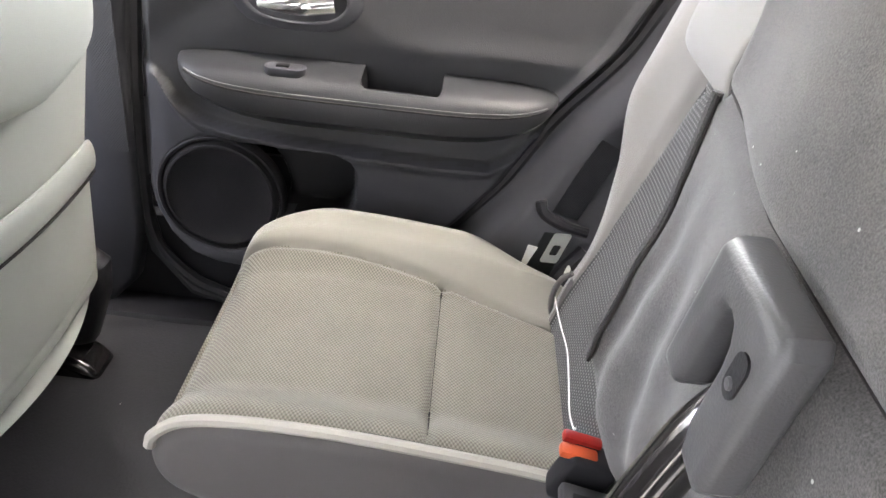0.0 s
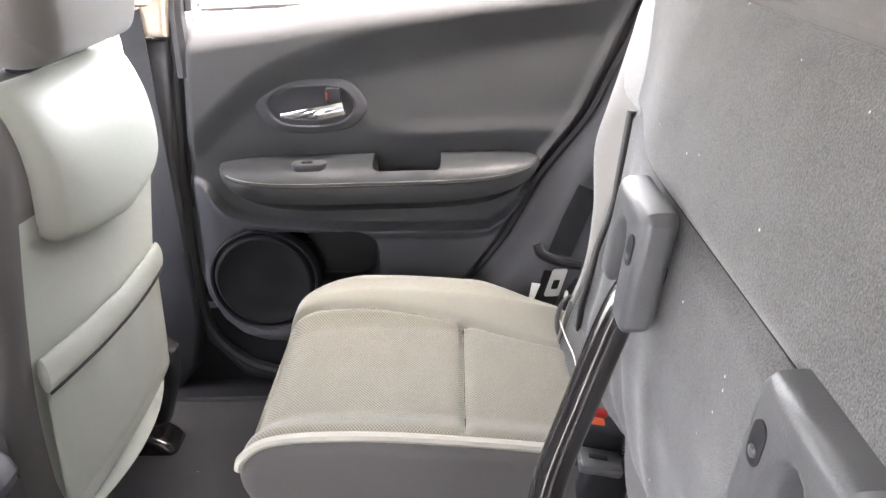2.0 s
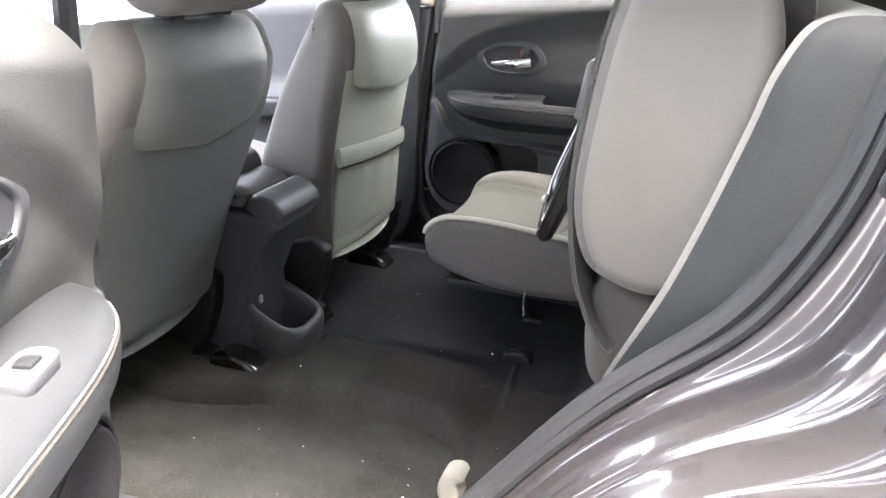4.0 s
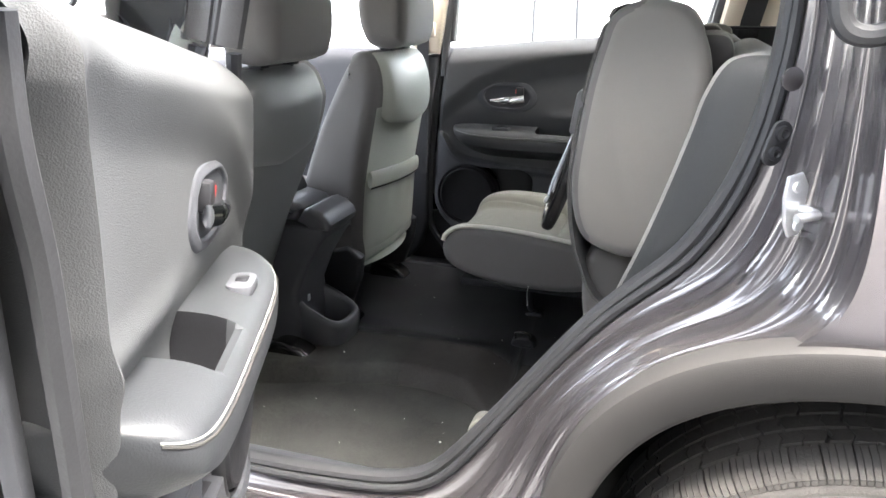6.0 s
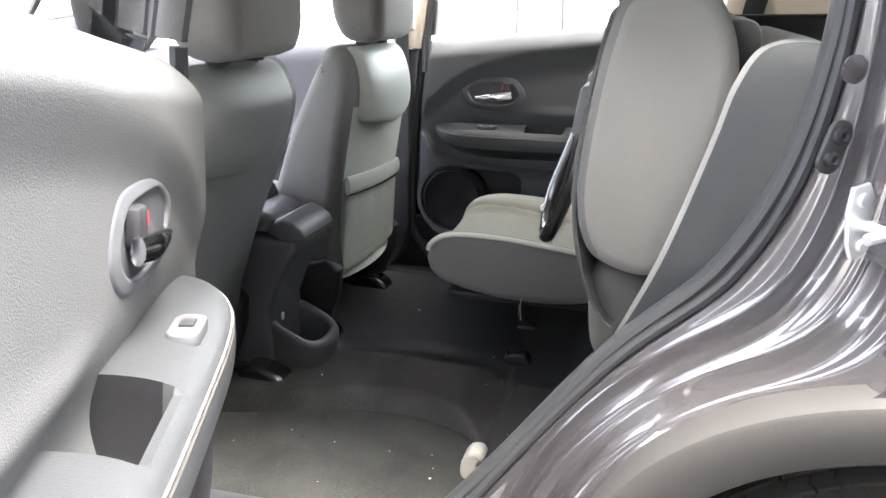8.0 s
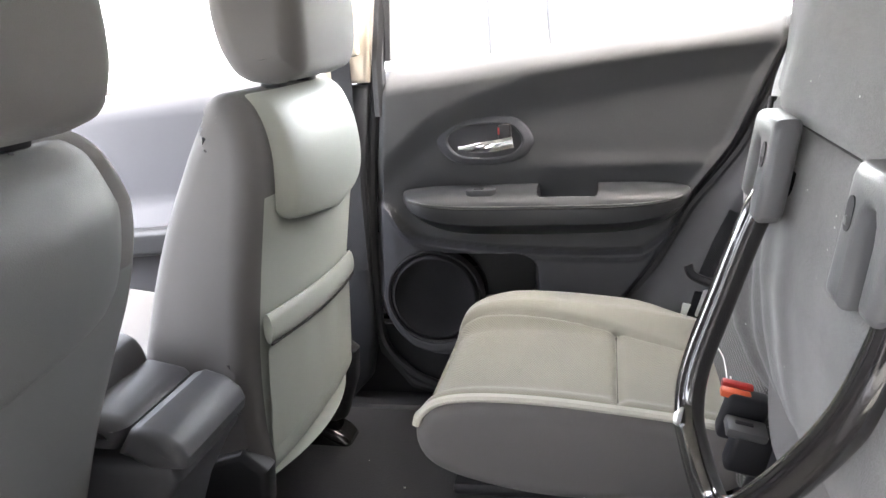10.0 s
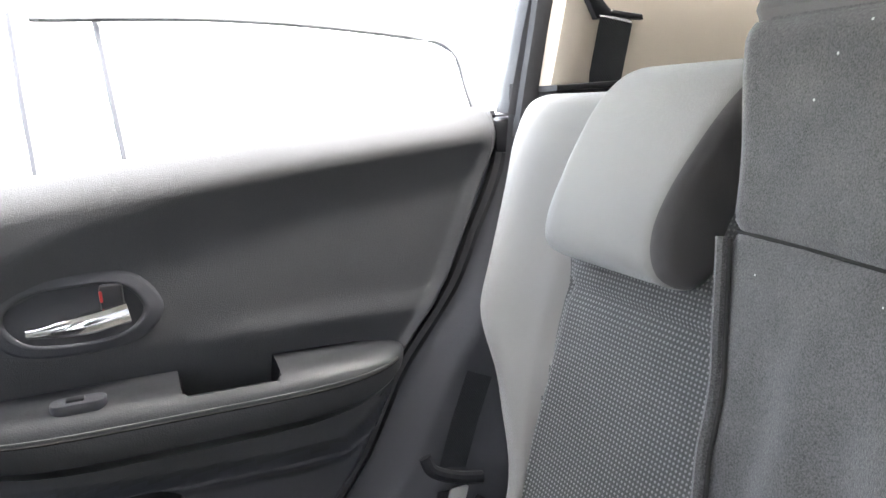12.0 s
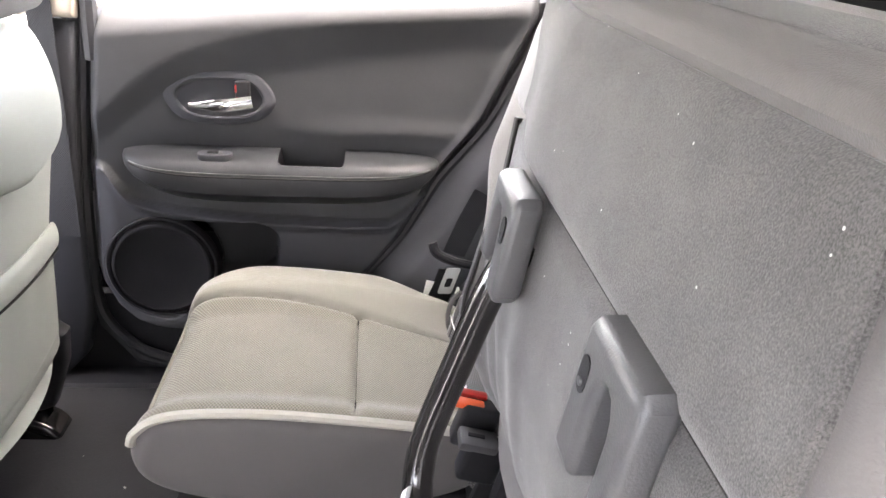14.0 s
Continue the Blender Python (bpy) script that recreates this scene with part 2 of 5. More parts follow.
def add_tube(bm, pts, r, n=10, closed=False, caps=True, mat=0, squash=None):
    """A pipe along pts; r may be one radius or one for each point."""
    p = [Vector(q) for q in pts]
    k = len(p)
    rows, side = [], None
    for i in range(k):
        a = p[i - 1] if (i > 0 or closed) else p[0]
        b = p[(i + 1) % k] if (i + 1 < k or closed) else p[-1]
        d = (b - a).normalized()
        if side is None:
            side = d.orthogonal().normalized() if squash is None else Vector(squash).normalized()
        side = (side - d * side.dot(d)).normalized()
        up = d.cross(side)
        rr = r[i] if isinstance(r, (list, tuple)) else r
        ra, rb = rr if isinstance(rr, tuple) else (rr, rr)
        rows.append([p[i] + side * (math.cos(t) * ra) + up * (math.sin(t) * rb) for t in (2 * math.pi * j / n for j in range(n))])
    if closed:
        rows.append(rows[0])
        vs = [[bm.verts.new(q) for q in row] for row in rows[:-1]]
        vs.append(vs[0])
        for a, b in zip(vs, vs[1:]):
            for i in range(n):
                bm.faces.new((a[i], a[(i + 1) % n], b[(i + 1) % n], b[i])).material_index = mat
        return
    vs, _ = add_grid(bm, rows, True, mat)
    if caps:
        bm.faces.new(vs[0][::-1]).material_index = mat
        bm.faces.new(vs[-1]).material_index = mat


def tube(pts, r, n=10, closed=False, squash=None):
    bm = bmesh.new()
    add_tube(bm, pts, r, n, closed, True, 0, squash)
    return bm


def add_box(bm, c, s, bevel=0.0, seg=2, m=None, mat=0):
    r = bmesh.ops.create_cube(bm, size=1.0)
    vs = r["verts"]
    for v in vs:
        v.co = Vector((v.co.x * s[0], v.co.y * s[1], v.co.z * s[2]))
    fs = {f for v in vs for f in v.link_faces}
    if bevel:
        es = list({e for v in vs for e in v.link_edges})
        rr = bmesh.ops.bevel(bm, geom=es, offset=bevel, segments=seg, affect="EDGES", profile=0.5)
        vs = list({v for f in rr["faces"] for v in f.verts})
        fs = {f for v in vs for f in v.link_faces}
    m = (m or Matrix.Identity(4))
    for v in vs:
        v.co = m @ v.co + Vector(c)
    for f in fs:
        f.material_index = mat


def box(c, s, bevel=0.0, seg=2, m=None):
    bm = bmesh.new()
    add_box(bm, c, s, bevel, seg, m)
    return bm


def add_prism(bm, pts, put, d0, d1, bevel=0.0, seg=2, mat=0):
    """A plate with the outline pts (a, b) between the depths d0 and d1; put(a, b, d) gives the place."""
    top = [bm.verts.new(put(a, b, d1)) for a, b in pts]
    bot = [bm.verts.new(put(a, b, d0)) for a, b in pts]
    f1, f0 = bm.faces.new(top), bm.faces.new(bot[::-1])
    fs = [f1, f0]
    k = len(pts)
    for i in range(k):
        fs.append(bm.faces.new((bot[i], bot[(i + 1) % k], top[(i + 1) % k], top[i])))
    for f in fs:
        f.material_index = mat
    bmesh.ops.recalc_face_normals(bm, faces=fs)
    if bevel:
        es = list({e for f in (f1, f0) for e in f.edges})
        bmesh.ops.bevel(bm, geom=es, offset=bevel, segments=seg, affect="EDGES", profile=0.5)


def prism(pts, put, d0, d1, bevel=0.0, seg=2):
    bm = bmesh.new()
    add_prism(bm, pts, put, d0, d1, bevel, seg)
    return bm


def lathe(profile, put, n=40):
    """Turns (radius, height) pairs about an axis; put(a, b, h) gives the place."""
    bm = bmesh.new()
    rows = [[put(r * math.cos(t), r * math.sin(t), h) for t in (2 * math.pi * j / n for j in range(n))] for r, h in profile]
    vs, _ = add_grid(bm, rows, True)
    for ring, flip in ((vs[0], True), (vs[-1], False)):
        if (ring[0].co - ring[n // 2].co).length > 1e-4:
            bm.faces.new(ring[::-1] if flip else ring)
    bmesh.ops.remove_doubles(bm, verts=bm.verts[:], dist=1e-5)
    return bm


def sm(a, b, x):
    """A smooth step from 0 at a to 1 at b."""
    t = min(max((x - a) / (b - a), 0.0), 1.0)
    return t * t * (3 - 2 * t)


def bell(c, w, x):
    return math.exp(-((x - c) / w) ** 2)


def puff(outline, y0, y1, r=0.03, ny=24, per=8, shape=None, pick=None, put=None):
    """An upholstered body: the closed outline (x, z) carried from y0 to y1 with rounded ends. shape(v) moves each point, pick(v) names the face's material."""
    prof = spline([Vector((a, 0, b)) for a, b in outline], per, True)
    k = len(prof)
    area = sum(prof[i].x * prof[(i + 1) % k].z - prof[(i + 1) % k].x * prof[i].z for i in range(k))
    nor = []
    for i in range(k):
        d = prof[(i + 1) % k] - prof[i - 1]
        v = Vector((-d.z, 0, d.x)) if area > 0 else Vector((d.z, 0, -d.x))
        nor.append(v.normalized())
    ts = [y0 + r * (1 - math.cos(j * math.pi / 2 / 10)) for j in range(10)]
    ts += [y0 + r + (y1 - y0 - 2 * r) * j / ny for j in range(ny + 1)]
    ts += [y1 - r * (1 - math.cos(j * math.pi / 2 / 10)) for j in range(9, -1, -1)]
    bm = bmesh.new()
    rows = []
    for y in ts:
        d = min(y - y0, y1 - y)
        ins = r - math.sqrt(max(r * r - (r - d) ** 2, 0)) if d < r else 0
        rows.append([Vector((p.x + q.x * ins, y, p.z + q.z * ins)) for p, q in zip(prof, nor)])
    vs, fs = add_grid(bm, rows, True)
    for ring, flip in ((vs[0], True), (vs[-1], False)):
        for i in range(k // 2 - 1):
            q = (ring[i], ring[i + 1], ring[k - 2 - i], ring[k - 1 - i])
            fs.append(bm.faces.new(q[::-1] if flip else q))
    if pick:
        for f in fs:
            f.material_index = pick(f.calc_center_median())
    for v in bm.verts:
        if shape:
            v.co = shape(v.co.copy())
        if put:
            v.co = put(v.co)
    return bm


def lerp_table(table, x):
    for (a, va), (b, vb) in zip(table, table[1:]):
        if x <= b:
            return va + (vb - va) * max(x - a, 0) / (b - a)
    return table[-1][1]


def smooth_table(table, n=10):
    """A finer table along a curve through the given one."""
    return [(p.x, p.y) for p in spline([(a, b, 0) for a, b in table], n)]


def far(x, y, z):
    return Vector((x, y, z))


def near(x, y, z):
    """The mirror image of a place on the other side of the car."""
    return Vector((x, -y - 0.06, z))


# ---------- doors ----------
SEAL_FRONT = [(0.49, -0.28), (0.505, -0.35), (0.535, -0.40), (0.60, -0.448), (0.676, -0.457), (0.926, -0.445), (1.205, -0.41), (1.3, -0.40)]
DOOR_FRONT = [(0.588, -0.29), (0.594, -0.35), (0.610, -0.395), (0.640, -0.430), (0.680, -0.452), (0.717, -0.457), (0.926, -0.445), (1.205, -0.41), (1.3, -0.40)]
DOOR_REAR = [(0.49, -0.20), (0.60, -0.05), (0.70, 0.054), (0.78, 0.118), (0.90, 0.185), (1.005, 0.268), (1.163, 0.345), (1.245, 0.356), (1.3, 0.36)]
RIDGE = smooth_table([(-0.46, 0.935), (-0.42, 0.928), (-0.395, 0.893), (-0.372, 0.870), (-0.33, 0.854), (-0.25, 0.843), (-0.145, 0.834), (0.06, 0.828), (0.11, 0.842), (0.16, 0.886), (0.22, 0.94), (0.4, 1.0)])
SHOULDER = smooth_table([(-0.48, 0.95), (-0.40, 1.005), (-0.32, 1.068), (-0.22, 1.115), (-0.05, 1.152), (0.15, 1.180), (0.40, 1.205)])


def door_top(x):
    return 1.2255 + 0.082 * x - 0.04 * x * x


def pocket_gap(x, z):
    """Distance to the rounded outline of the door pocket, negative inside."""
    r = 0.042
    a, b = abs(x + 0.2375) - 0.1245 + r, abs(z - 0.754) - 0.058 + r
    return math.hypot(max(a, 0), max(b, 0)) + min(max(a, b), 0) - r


def panel_y(x, z):
    top = door_top(x)
    d = 0.0
    c = lerp_table(SHOULDER, x)
    d += 0.015 * sm(c - 0.045, c + 0.030, z)
    d += 0.006 * bell(0.985, 0.02, z) * sm(-0.12, 0.0, x)
    ridge = lerp_table(RIDGE, x) - 0.012
    d += 0.015 * sm(ridge + 0.005, ridge - 0.006, z) * sm(-0.46, -0.40, x) + 0.009 * bell(ridge - 0.009, 0.009, z) * sm(-0.44, -0.38, x)
    d -= 0.016 * bell(0.915, 0.050, z) * sm(-0.45, -0.30, x) * sm(0.20, 0.12, x)
    d -= 0.055 * sm(0.004, -0.008, pocket_gap(x, z))
    d += 0.010 * bell(0.60, 0.022, z) * sm(-0.1, -0.3, x)
    d -= 0.04 * sm(0.104, 0.092, math.hypot(x + 0.33, z - 0.717))
    t = max((z - (top - 0.05)) / 0.05, 0)
    return 0.668 - d + 0.045 * t * t


def rounded(a0, b0, a1, b1, r, n=6):
    out = []
    for ca, cb, s in ((a1 - r, b1 - r, 0), (a0 + r, b1 - r, 1), (a0 + r, b0 + r, 2), (a1 - r, b0 + r, 3)):
        for j in range(n + 1):
            t = (s + j / n) * math.pi / 2
            out.append((ca + r * math.cos(t), cb + r * math.sin(t)))
    return out


def build_door(root, P):
    # trim panel
    nu, nv = 180, 190
    bm = bmesh.new()
    rows = []
    for j in range(nv + 1):
        v = j / nv
        z0 = 0.588 + v * 0.632
        row = []
        for i in range(nu + 1):
            u = i / nu
            a, b = lerp_table(DOOR_FRONT, z0), lerp_table(DOOR_REAR, z0)
            x = a + (b - a) * u
            z = 0.588 + v * (door_top(x) - 0.588)
            y = panel_y(x, z)
            edge = min(u, 1 - u) * (b - a)
            y += (0.02 if u < 0.5 else 0.022) * (1 - sm(0, 0.018 if u < 0.5 else 0.020, edge)) ** 1.5 - 0.010 * bell(0.016, 0.012, (1 - u) * (b - a)) * sm(0.8, 0.9, z) * sm(1.22, 1.16, z)
            row.append(P(x, y, z))
        rows.append([P(row[0].x - 0.004, 0.742, row[0].z)] + row + [P(row[-1].x + 0.004, 0.742, row[-1].z)])
    rows.insert(0, [Vector((q.x, P(0, 0.742, 0).y, q.z - 0.006)) for q in rows[0]])
    _, fs = add_grid(bm, rows)
    for f in fs:
        c = f.calc_center_median()
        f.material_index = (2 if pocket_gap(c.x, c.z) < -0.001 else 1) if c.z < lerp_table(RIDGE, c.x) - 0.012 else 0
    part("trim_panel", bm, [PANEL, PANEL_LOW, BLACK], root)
    # shell of the door behind the trim
    outline = [(lerp_table(SEAL_FRONT, z) - 0.045, z) for z in (0.5, 0.535, 0.6, 0.7, 0.9, 1.05, 1.19)]
    outline += [(x, door_top(x) - 0.012) for x in (-0.3, -0.1, 0.1, 0.3)]
    outline += [(lerp_table(DOOR_REAR, z) + 0.062, z) for z in (1.22, 1.16, 1.0, 0.9, 0.78, 0.7, 0.6, 0.5)]
    part("door_shell", prism(outline, lambda a, b, d: P(a, d, b), 0.738, 0.83, 0.012, 3), PAINT, root, "grey metallic painted door shell")
    low = [(lerp_table(SEAL_FRONT, z) - 0.004, z) for z in (0.49, 0.505, 0.535, 0.60, 0.68, 0.76)] + [(-0.20, 0.76), (0.02, 0.70), (lerp_table(DOOR_REAR, 0.62), 0.62), (lerp_table(DOOR_REAR, 0.5), 0.49)]
    part("lower_liner", prism(low, lambda a, b, d: P(a, d, b), 0.728, 0.737), BLACK, root, "black liner below the trim panel")
    # dark flange between the trim and the painted edge
    zs = (0.50, 0.56, 0.64, 0.72, 0.80, 0.88, 0.96, 1.04, 1.12, 1.19, 1.235)
    flange = [(lerp_table(DOOR_REAR, z) - 0.02, z) for z in zs] + [(lerp_table(DOOR_REAR, z) + 0.050, z) for z in zs[::-1]]
    part("edge_flange", prism(flange, lambda a, b, d: P(a, d, b), 0.722, 0.7365, 0.004), PANEL_LOW, root, "dark plastic flange along the rear edge")
    # rubber seal round the trim
    rim = [P(lerp_table(DOOR_REAR, z) + 0.006, 0.690, z) for z in (1.225, 1.16, 1.08, 1.0, 0.9, 0.84, 0.78, 0.7, 0.6, 0.5)]
    rim += [P(-0.26, 0.684, 0.478)] + [P(lerp_table(SEAL_FRONT, z) - 0.012, 0.684, z) for z in (0.505, 0.535, 0.6, 0.7, 0.9, 1.05, 1.20)]
    part("door_seal", tube(spline(rim, 5), 0.011, 8), RUBBER, root)
    # armrest
    bm = bmesh.new()
    rows = []
    inside = []
    for i in range(181):
        u = i / 180
        x = -0.384 + 0.570 * u
        e = abs(2 * u - 1)
        full = max(1 - e ** 5, 0) ** 0.5
        top = 0.938 + 0.012 * full + 0.004 * (1 - u)
        bot = 0.934 - 0.086 * max(1 - e ** 4.5, 0) ** 0.62
        dy = 0.014 + 0.082 * full
        row = []
        for j in range(44):
            t = 2 * math.pi * j / 44
            cs, sn = math.cos(t), math.sin(t)
            y = 0.690 - dy * math.copysign(abs(cs) ** 0.72, cs) * (1.0 if sn > -0.15 else 1.0 - 0.55 * (abs(sn) - 0.15))
            z = (top + bot) / 2 + (top - bot) / 2 * math.copysign(abs(sn) ** 0.74, sn)
            cup = sm(-0.104, -0.098, x) * sm(0.011, 0.005, x) * sm(0.618, 0.626, y) * (1 if sn > 0 else 0)
            z -= 0.074 * cup
            row.append(P(x, y, z))
            inside.append(cup > 0.15)
        rows.append(row)
    vs, fs = add_grid(bm, rows, True)
    # faces inside the cup are coloured as if in deep shade
    for i, f in enumerate(fs):
        f.material_index = 1 if inside[i] or inside[min(i + 44, len(inside) - 1)] else 0
    bm.faces.new(vs[0]); bm.faces.new(vs[-1])
    arm = part("armrest", bm, [LEATHER, CUP_SHADE], root, "dark padded vinyl armrest with a pull cup")

    def arm_line(h, lift):
        out = []
        for i in range(61):
            u = 0.035 + 0.93 * i / 60
            e = abs(2 * u - 1)
            full = max(1 - e ** 5, 0) ** 0.5
            top, bot = 0.938 + 0.012 * full + 0.004 * (1 - u), 0.934 - 0.086 * max(1 - e ** 4.5, 0) ** 0.62
            sn = h ** (1 / 0.74)
            out.append(P(-0.384 + 0.570 * u, 0.690 - (0.014 + 0.082 * full) * math.sqrt(1 - sn * sn) ** 0.72 - lift, (top + bot) / 2 + (top - bot) / 2 * h))
        return out

    part("stitching", tube(arm_line(0.46, 0.0), 0.0012, 6), THREAD, arm)
    part("seam", tube(arm_line(0.36, -0.0004), 0.0018, 6), SEAM, arm)
    part("window_switch", prism(rounded(-0.030, -0.015, 0.030, 0.015, 0.013, 5), lambda a, b, d: P(-0.215 + a, 0.632 + b, d), 0.940, 0.9535, 0.002), PANEL_LOW, arm)
    part("switch_rocker", box(P(-0.218, 0.632, 0.9535), (0.020, 0.014, 0.006), 0.002), BLACK, arm)
    part("pull_cup", prism([(-0.100, 0.628), (0.007, 0.628), (0.004, 0.676), (-0.097, 0.676)], lambda a, b, d: P(a, b, d), 0.868, 0.8755, 0.002), CUP_SHADE, arm, "pull cup floor blackened as deep shade")
    # inside handle
    ring = spline([P(*q) for q in ((-0.292, 0.650, 1.048), (-0.262, 0.648, 1.077), (-0.20, 0.646, 1.082), (-0.148, 0.646, 1.076), (-0.123, 0.648, 1.04), (-0.150, 0.650, 1.010), (-0.21, 0.650, 1.003), (-0.268, 0.650, 1.012))], 8, True)
    bm = bmesh.new()
    y_of = lambda y: P(0, y, 0).y
    rows = [[Vector((-0.207 + (q.x + 0.207) * k, y_of(y), 1.042 + (q.z - 1.042) * (k + kz))) for q in ring] for k, kz, y in ((1.17, 0.06, 0.6695), (1.13, 0.05, 0.6668), (1.08, 0.04, 0.6654), (1.00, 0.0, 0.6650), (0.96, -0.01, 0.6640), (0.92, -0.02, 0.6638), (0.89, -0.03, 0.6650), (0.86, -0.03, 0.6690))]
    add_grid(bm, rows, True)
    bezel = part("handle_bezel", bm, PANEL_LOW, root, "", 60)
    inner = [(-0.207 + (q.x + 0.207) * 0.87, 1.042 + (q.z - 1.042) * 0.85) for q in ring]
    part("handle_recess", prism(inner, lambda a, b, d: P(a, d, b), 0.6672, 0.674), PILLAR, bezel)
    bm = bmesh.new()
    add_tube(bm, spline([P(-0.258, 0.660, 1.030), P(-0.23, 0.655, 1.031), P(-0.19, 0.653, 1.034), P(-0.150, 0.656, 1.040)], 6), [(0.0065, 0.0062 + 0.0062 * sm(0, 12, i)) for i in range(19)], 12, squash=(0, 1, 0))
    part("lever", bm, CHROME, bezel, "chrome pull lever")
    bm = bmesh.new()
    add_box(bm, P(-0.1770, 0.6560, 1.062), (0.004, 0.004, 0.014), 0.0015)
    part("lock_tab", bm, RED, bezel, "red lock tab")
    part("lock_knob", box(P(-0.166, 0.662, 1.058), (0.026, 0.016, 0.034), 0.005), BLACK, bezel)
    # loudspeaker
    put = lambda a, b, h: P(-0.330 + a, 0.655 - h, 0.717 + b)
    spk = part("speaker_ring", lathe([(0.107, -0.012), (0.1055, -0.002), (0.101, 0.004), (0.097, 0.003), (0.095, -0.004), (0.095, -0.02)], put, 56), BLACK, root)
    part("speaker_grille", lathe([(0.0951, -0.004), (0.090, 0.007), (0.086, 0.008), (0.080, 0.004), (0.04, -0.002), (0.012, 0.001), (0.0, 0.002)], put, 56), GRILLE, spk, "black round speaker grille")
    # window
    posts = spline([P(0.372, 0.690, 1.235), P(0.392, 0.682, 1.33), P(0.404, 0.668, 1.42), P(0.36, 0.650, 1.47), P(0.15, 0.636, 1.51), P(-0.15, 0.630, 1.52), P(-0.355, 0.632, 1.50), P(-0.375, 0.66, 1.38), P(-0.398, 0.690, 1.21)], 8)
    bm = bmesh.new()
    add_tube(bm, posts, [(0.022, 0.014)] * len(posts), 10, squash=(0, 1, 0))
    part("window_frame", bm, RUBBER, root, "black window frame")
    part("glass_run", tube([q + (P(0, 0.012, 0) - P(0, 0, 0)) for q in posts], 0.012, 8), BLACK, root)
    bm = bmesh.new()
    inner = [P(0.355, 0.712, 1.22), P(0.372, 0.700, 1.33), P(0.384, 0.685, 1.42), P(0.35, 0.668, 1.46), P(0.15, 0.654, 1.50), P(-0.15, 0.648, 1.51), P(-0.345, 0.65, 1.49), P(-0.365, 0.68, 1.38), P(-0.385, 0.710, 1.19)]
    bm.faces.new([bm.verts.new(q) for q in inner])
    pane = part("pane", bm, GLASS, root, "clear side window glass", 0)
    pane.visible_shadow = False
    part("weatherstrip", tube([P(x, 0.712, door_top(x) - 0.016) for x in (-0.40, -0.2, 0.0, 0.2, 0.36)], 0.009, 8), RUBBER, root)


far_door = thing("rear_door", (-0.5, 0.75, 0.49), "closed dark grey rear car door with padded armrest", "car door", "rear doors")
build_door(far_door, far)
near_door = thing("rear_door", near(-0.371, 0.605, 0.49), "open dark grey rear car door swung outwards", "car door", "rear doors")
build_door(near_door, lambda x, y, z: near(x - 0.020 * sm(-0.20, -0.38, x) - 0.15 * sm(0.06, 0.36, x), y, z))
near_door.matrix_basis = Matrix.Translation((-0.1574, -0.8691, 0.9972)) @ pose(0, 0, 0, 0, 2.70, 0) @ pose(0, 0, 0, -4.49, 0, 0) @ pose(0, 0, 0, 0, 0, -67.70) @ Matrix.Translation((0, 0, -0.454))

# ---------- cabin floor ----------
MAT_EDGE = smooth_table([(-1.6, -0.33), (-0.68, -0.300), (-0.43, -0.232), (-0.28, -0.192), (-0.14, -0.200), (-0.026, -0.266), (0.003, -0.44), (0.025, -0.66), (1.5, -0.695)], 6)


def floor_z(x, y):
    z = 0.452 + 0.016 * sm(0.0, 0.15, y)
    e = lerp_table(MAT_EDGE, x)
    z += 0.034 * sm(e - 0.004, e + 0.035, y) * sm(0.10, 0.0, y) * sm(0.0, -0.10, x)
    z -= 0.007 * bell(e + 0.002, 0.008, y) * sm(0.0, -0.06, x)
    z += 0.16 * sm(0.11, 0.30, x) + 0.12 * sm(0.25, 0.5, x)
    z += 0.03 * sm(-0.62, -0.75, x)
    z += 0.055 * sm(-0.60, -0.68, y)
    z += 0.004 * noise.noise(Vector((x * 6, y * 6, 0)))
    return z


bm = bmesh.new()
xs = [-1.45 + 0.022 * i for i in range(55)] + [-0.255 + 0.0145 * i for i in range(105)]
rows = []
for j in range(141):
    row = []
    for x in xs:
        e = max(lerp_table(MAT_EDGE, x), -0.698)
        y = -0.70 + (e + 0.70) * j / 45 if j <= 45 else e + (0.68 - e) * (j - 45) / 95
        row.append(Vector((x, y, floor_z(x, y))))
    rows.append(row)
add_grid(bm, rows)
bm.faces.ensure_lookup_table()
# colour edges at x=-0.257 and y=0 paint in where a light patch ends
for k, f in enumerate(bm.faces):
    j, i = divmod(k, len(xs) - 1)
    f.material_index = 0 if (j < 45 and xs[i] < 0.03) or (xs[i] < -0.257 and f.calc_center_median().y < 0.0) else 2 if f.calc_center_median().y < 0.0 else 1
tagged(obj("floor", bm, [FLOOR_CARPET, FLOOR_MAT, FLOOR_FELT], 60), "dark charcoal car floor carpet with crumbs", "floor", kind="structure")
bm = bmesh.new()
add_box(bm, (0.05, -0.05, 0.36), (2.9, 1.55, 0.06), 0.01)
tagged(obj("floor_pan", bm, PAINT), "painted floor pan under the carpet", "floor", kind="structure")

# sill trims
bm = bmesh.new()
add_prism(bm, [(0.60, 0.40), (0.615, 0.462), (0.63, 0.474), (0.70, 0.470), (0.72, 0.40)], lambda a, b, d: Vector((d, a, b)), -1.3, 0.02, 0.004)
add_box(bm, (-0.30, 0.712, 0.53), (0.75, 0.03, 0.22), 0.004)
tagged(obj("sill_trim", bm, BLACK), "black plastic sill trim under the closed door", "trim", kind="structure")
bm = bmesh.new()
add_prism(bm, [(-0.615, 0.50), (-0.63, 0.520), (-0.66, 0.532), (-0.705, 0.545), (-0.72, 0.50), (-0.70, 0.42), (-0.62, 0.42)], lambda a, b, d: Vector((d, a, b)), -1.3, 0.03, 0.004)
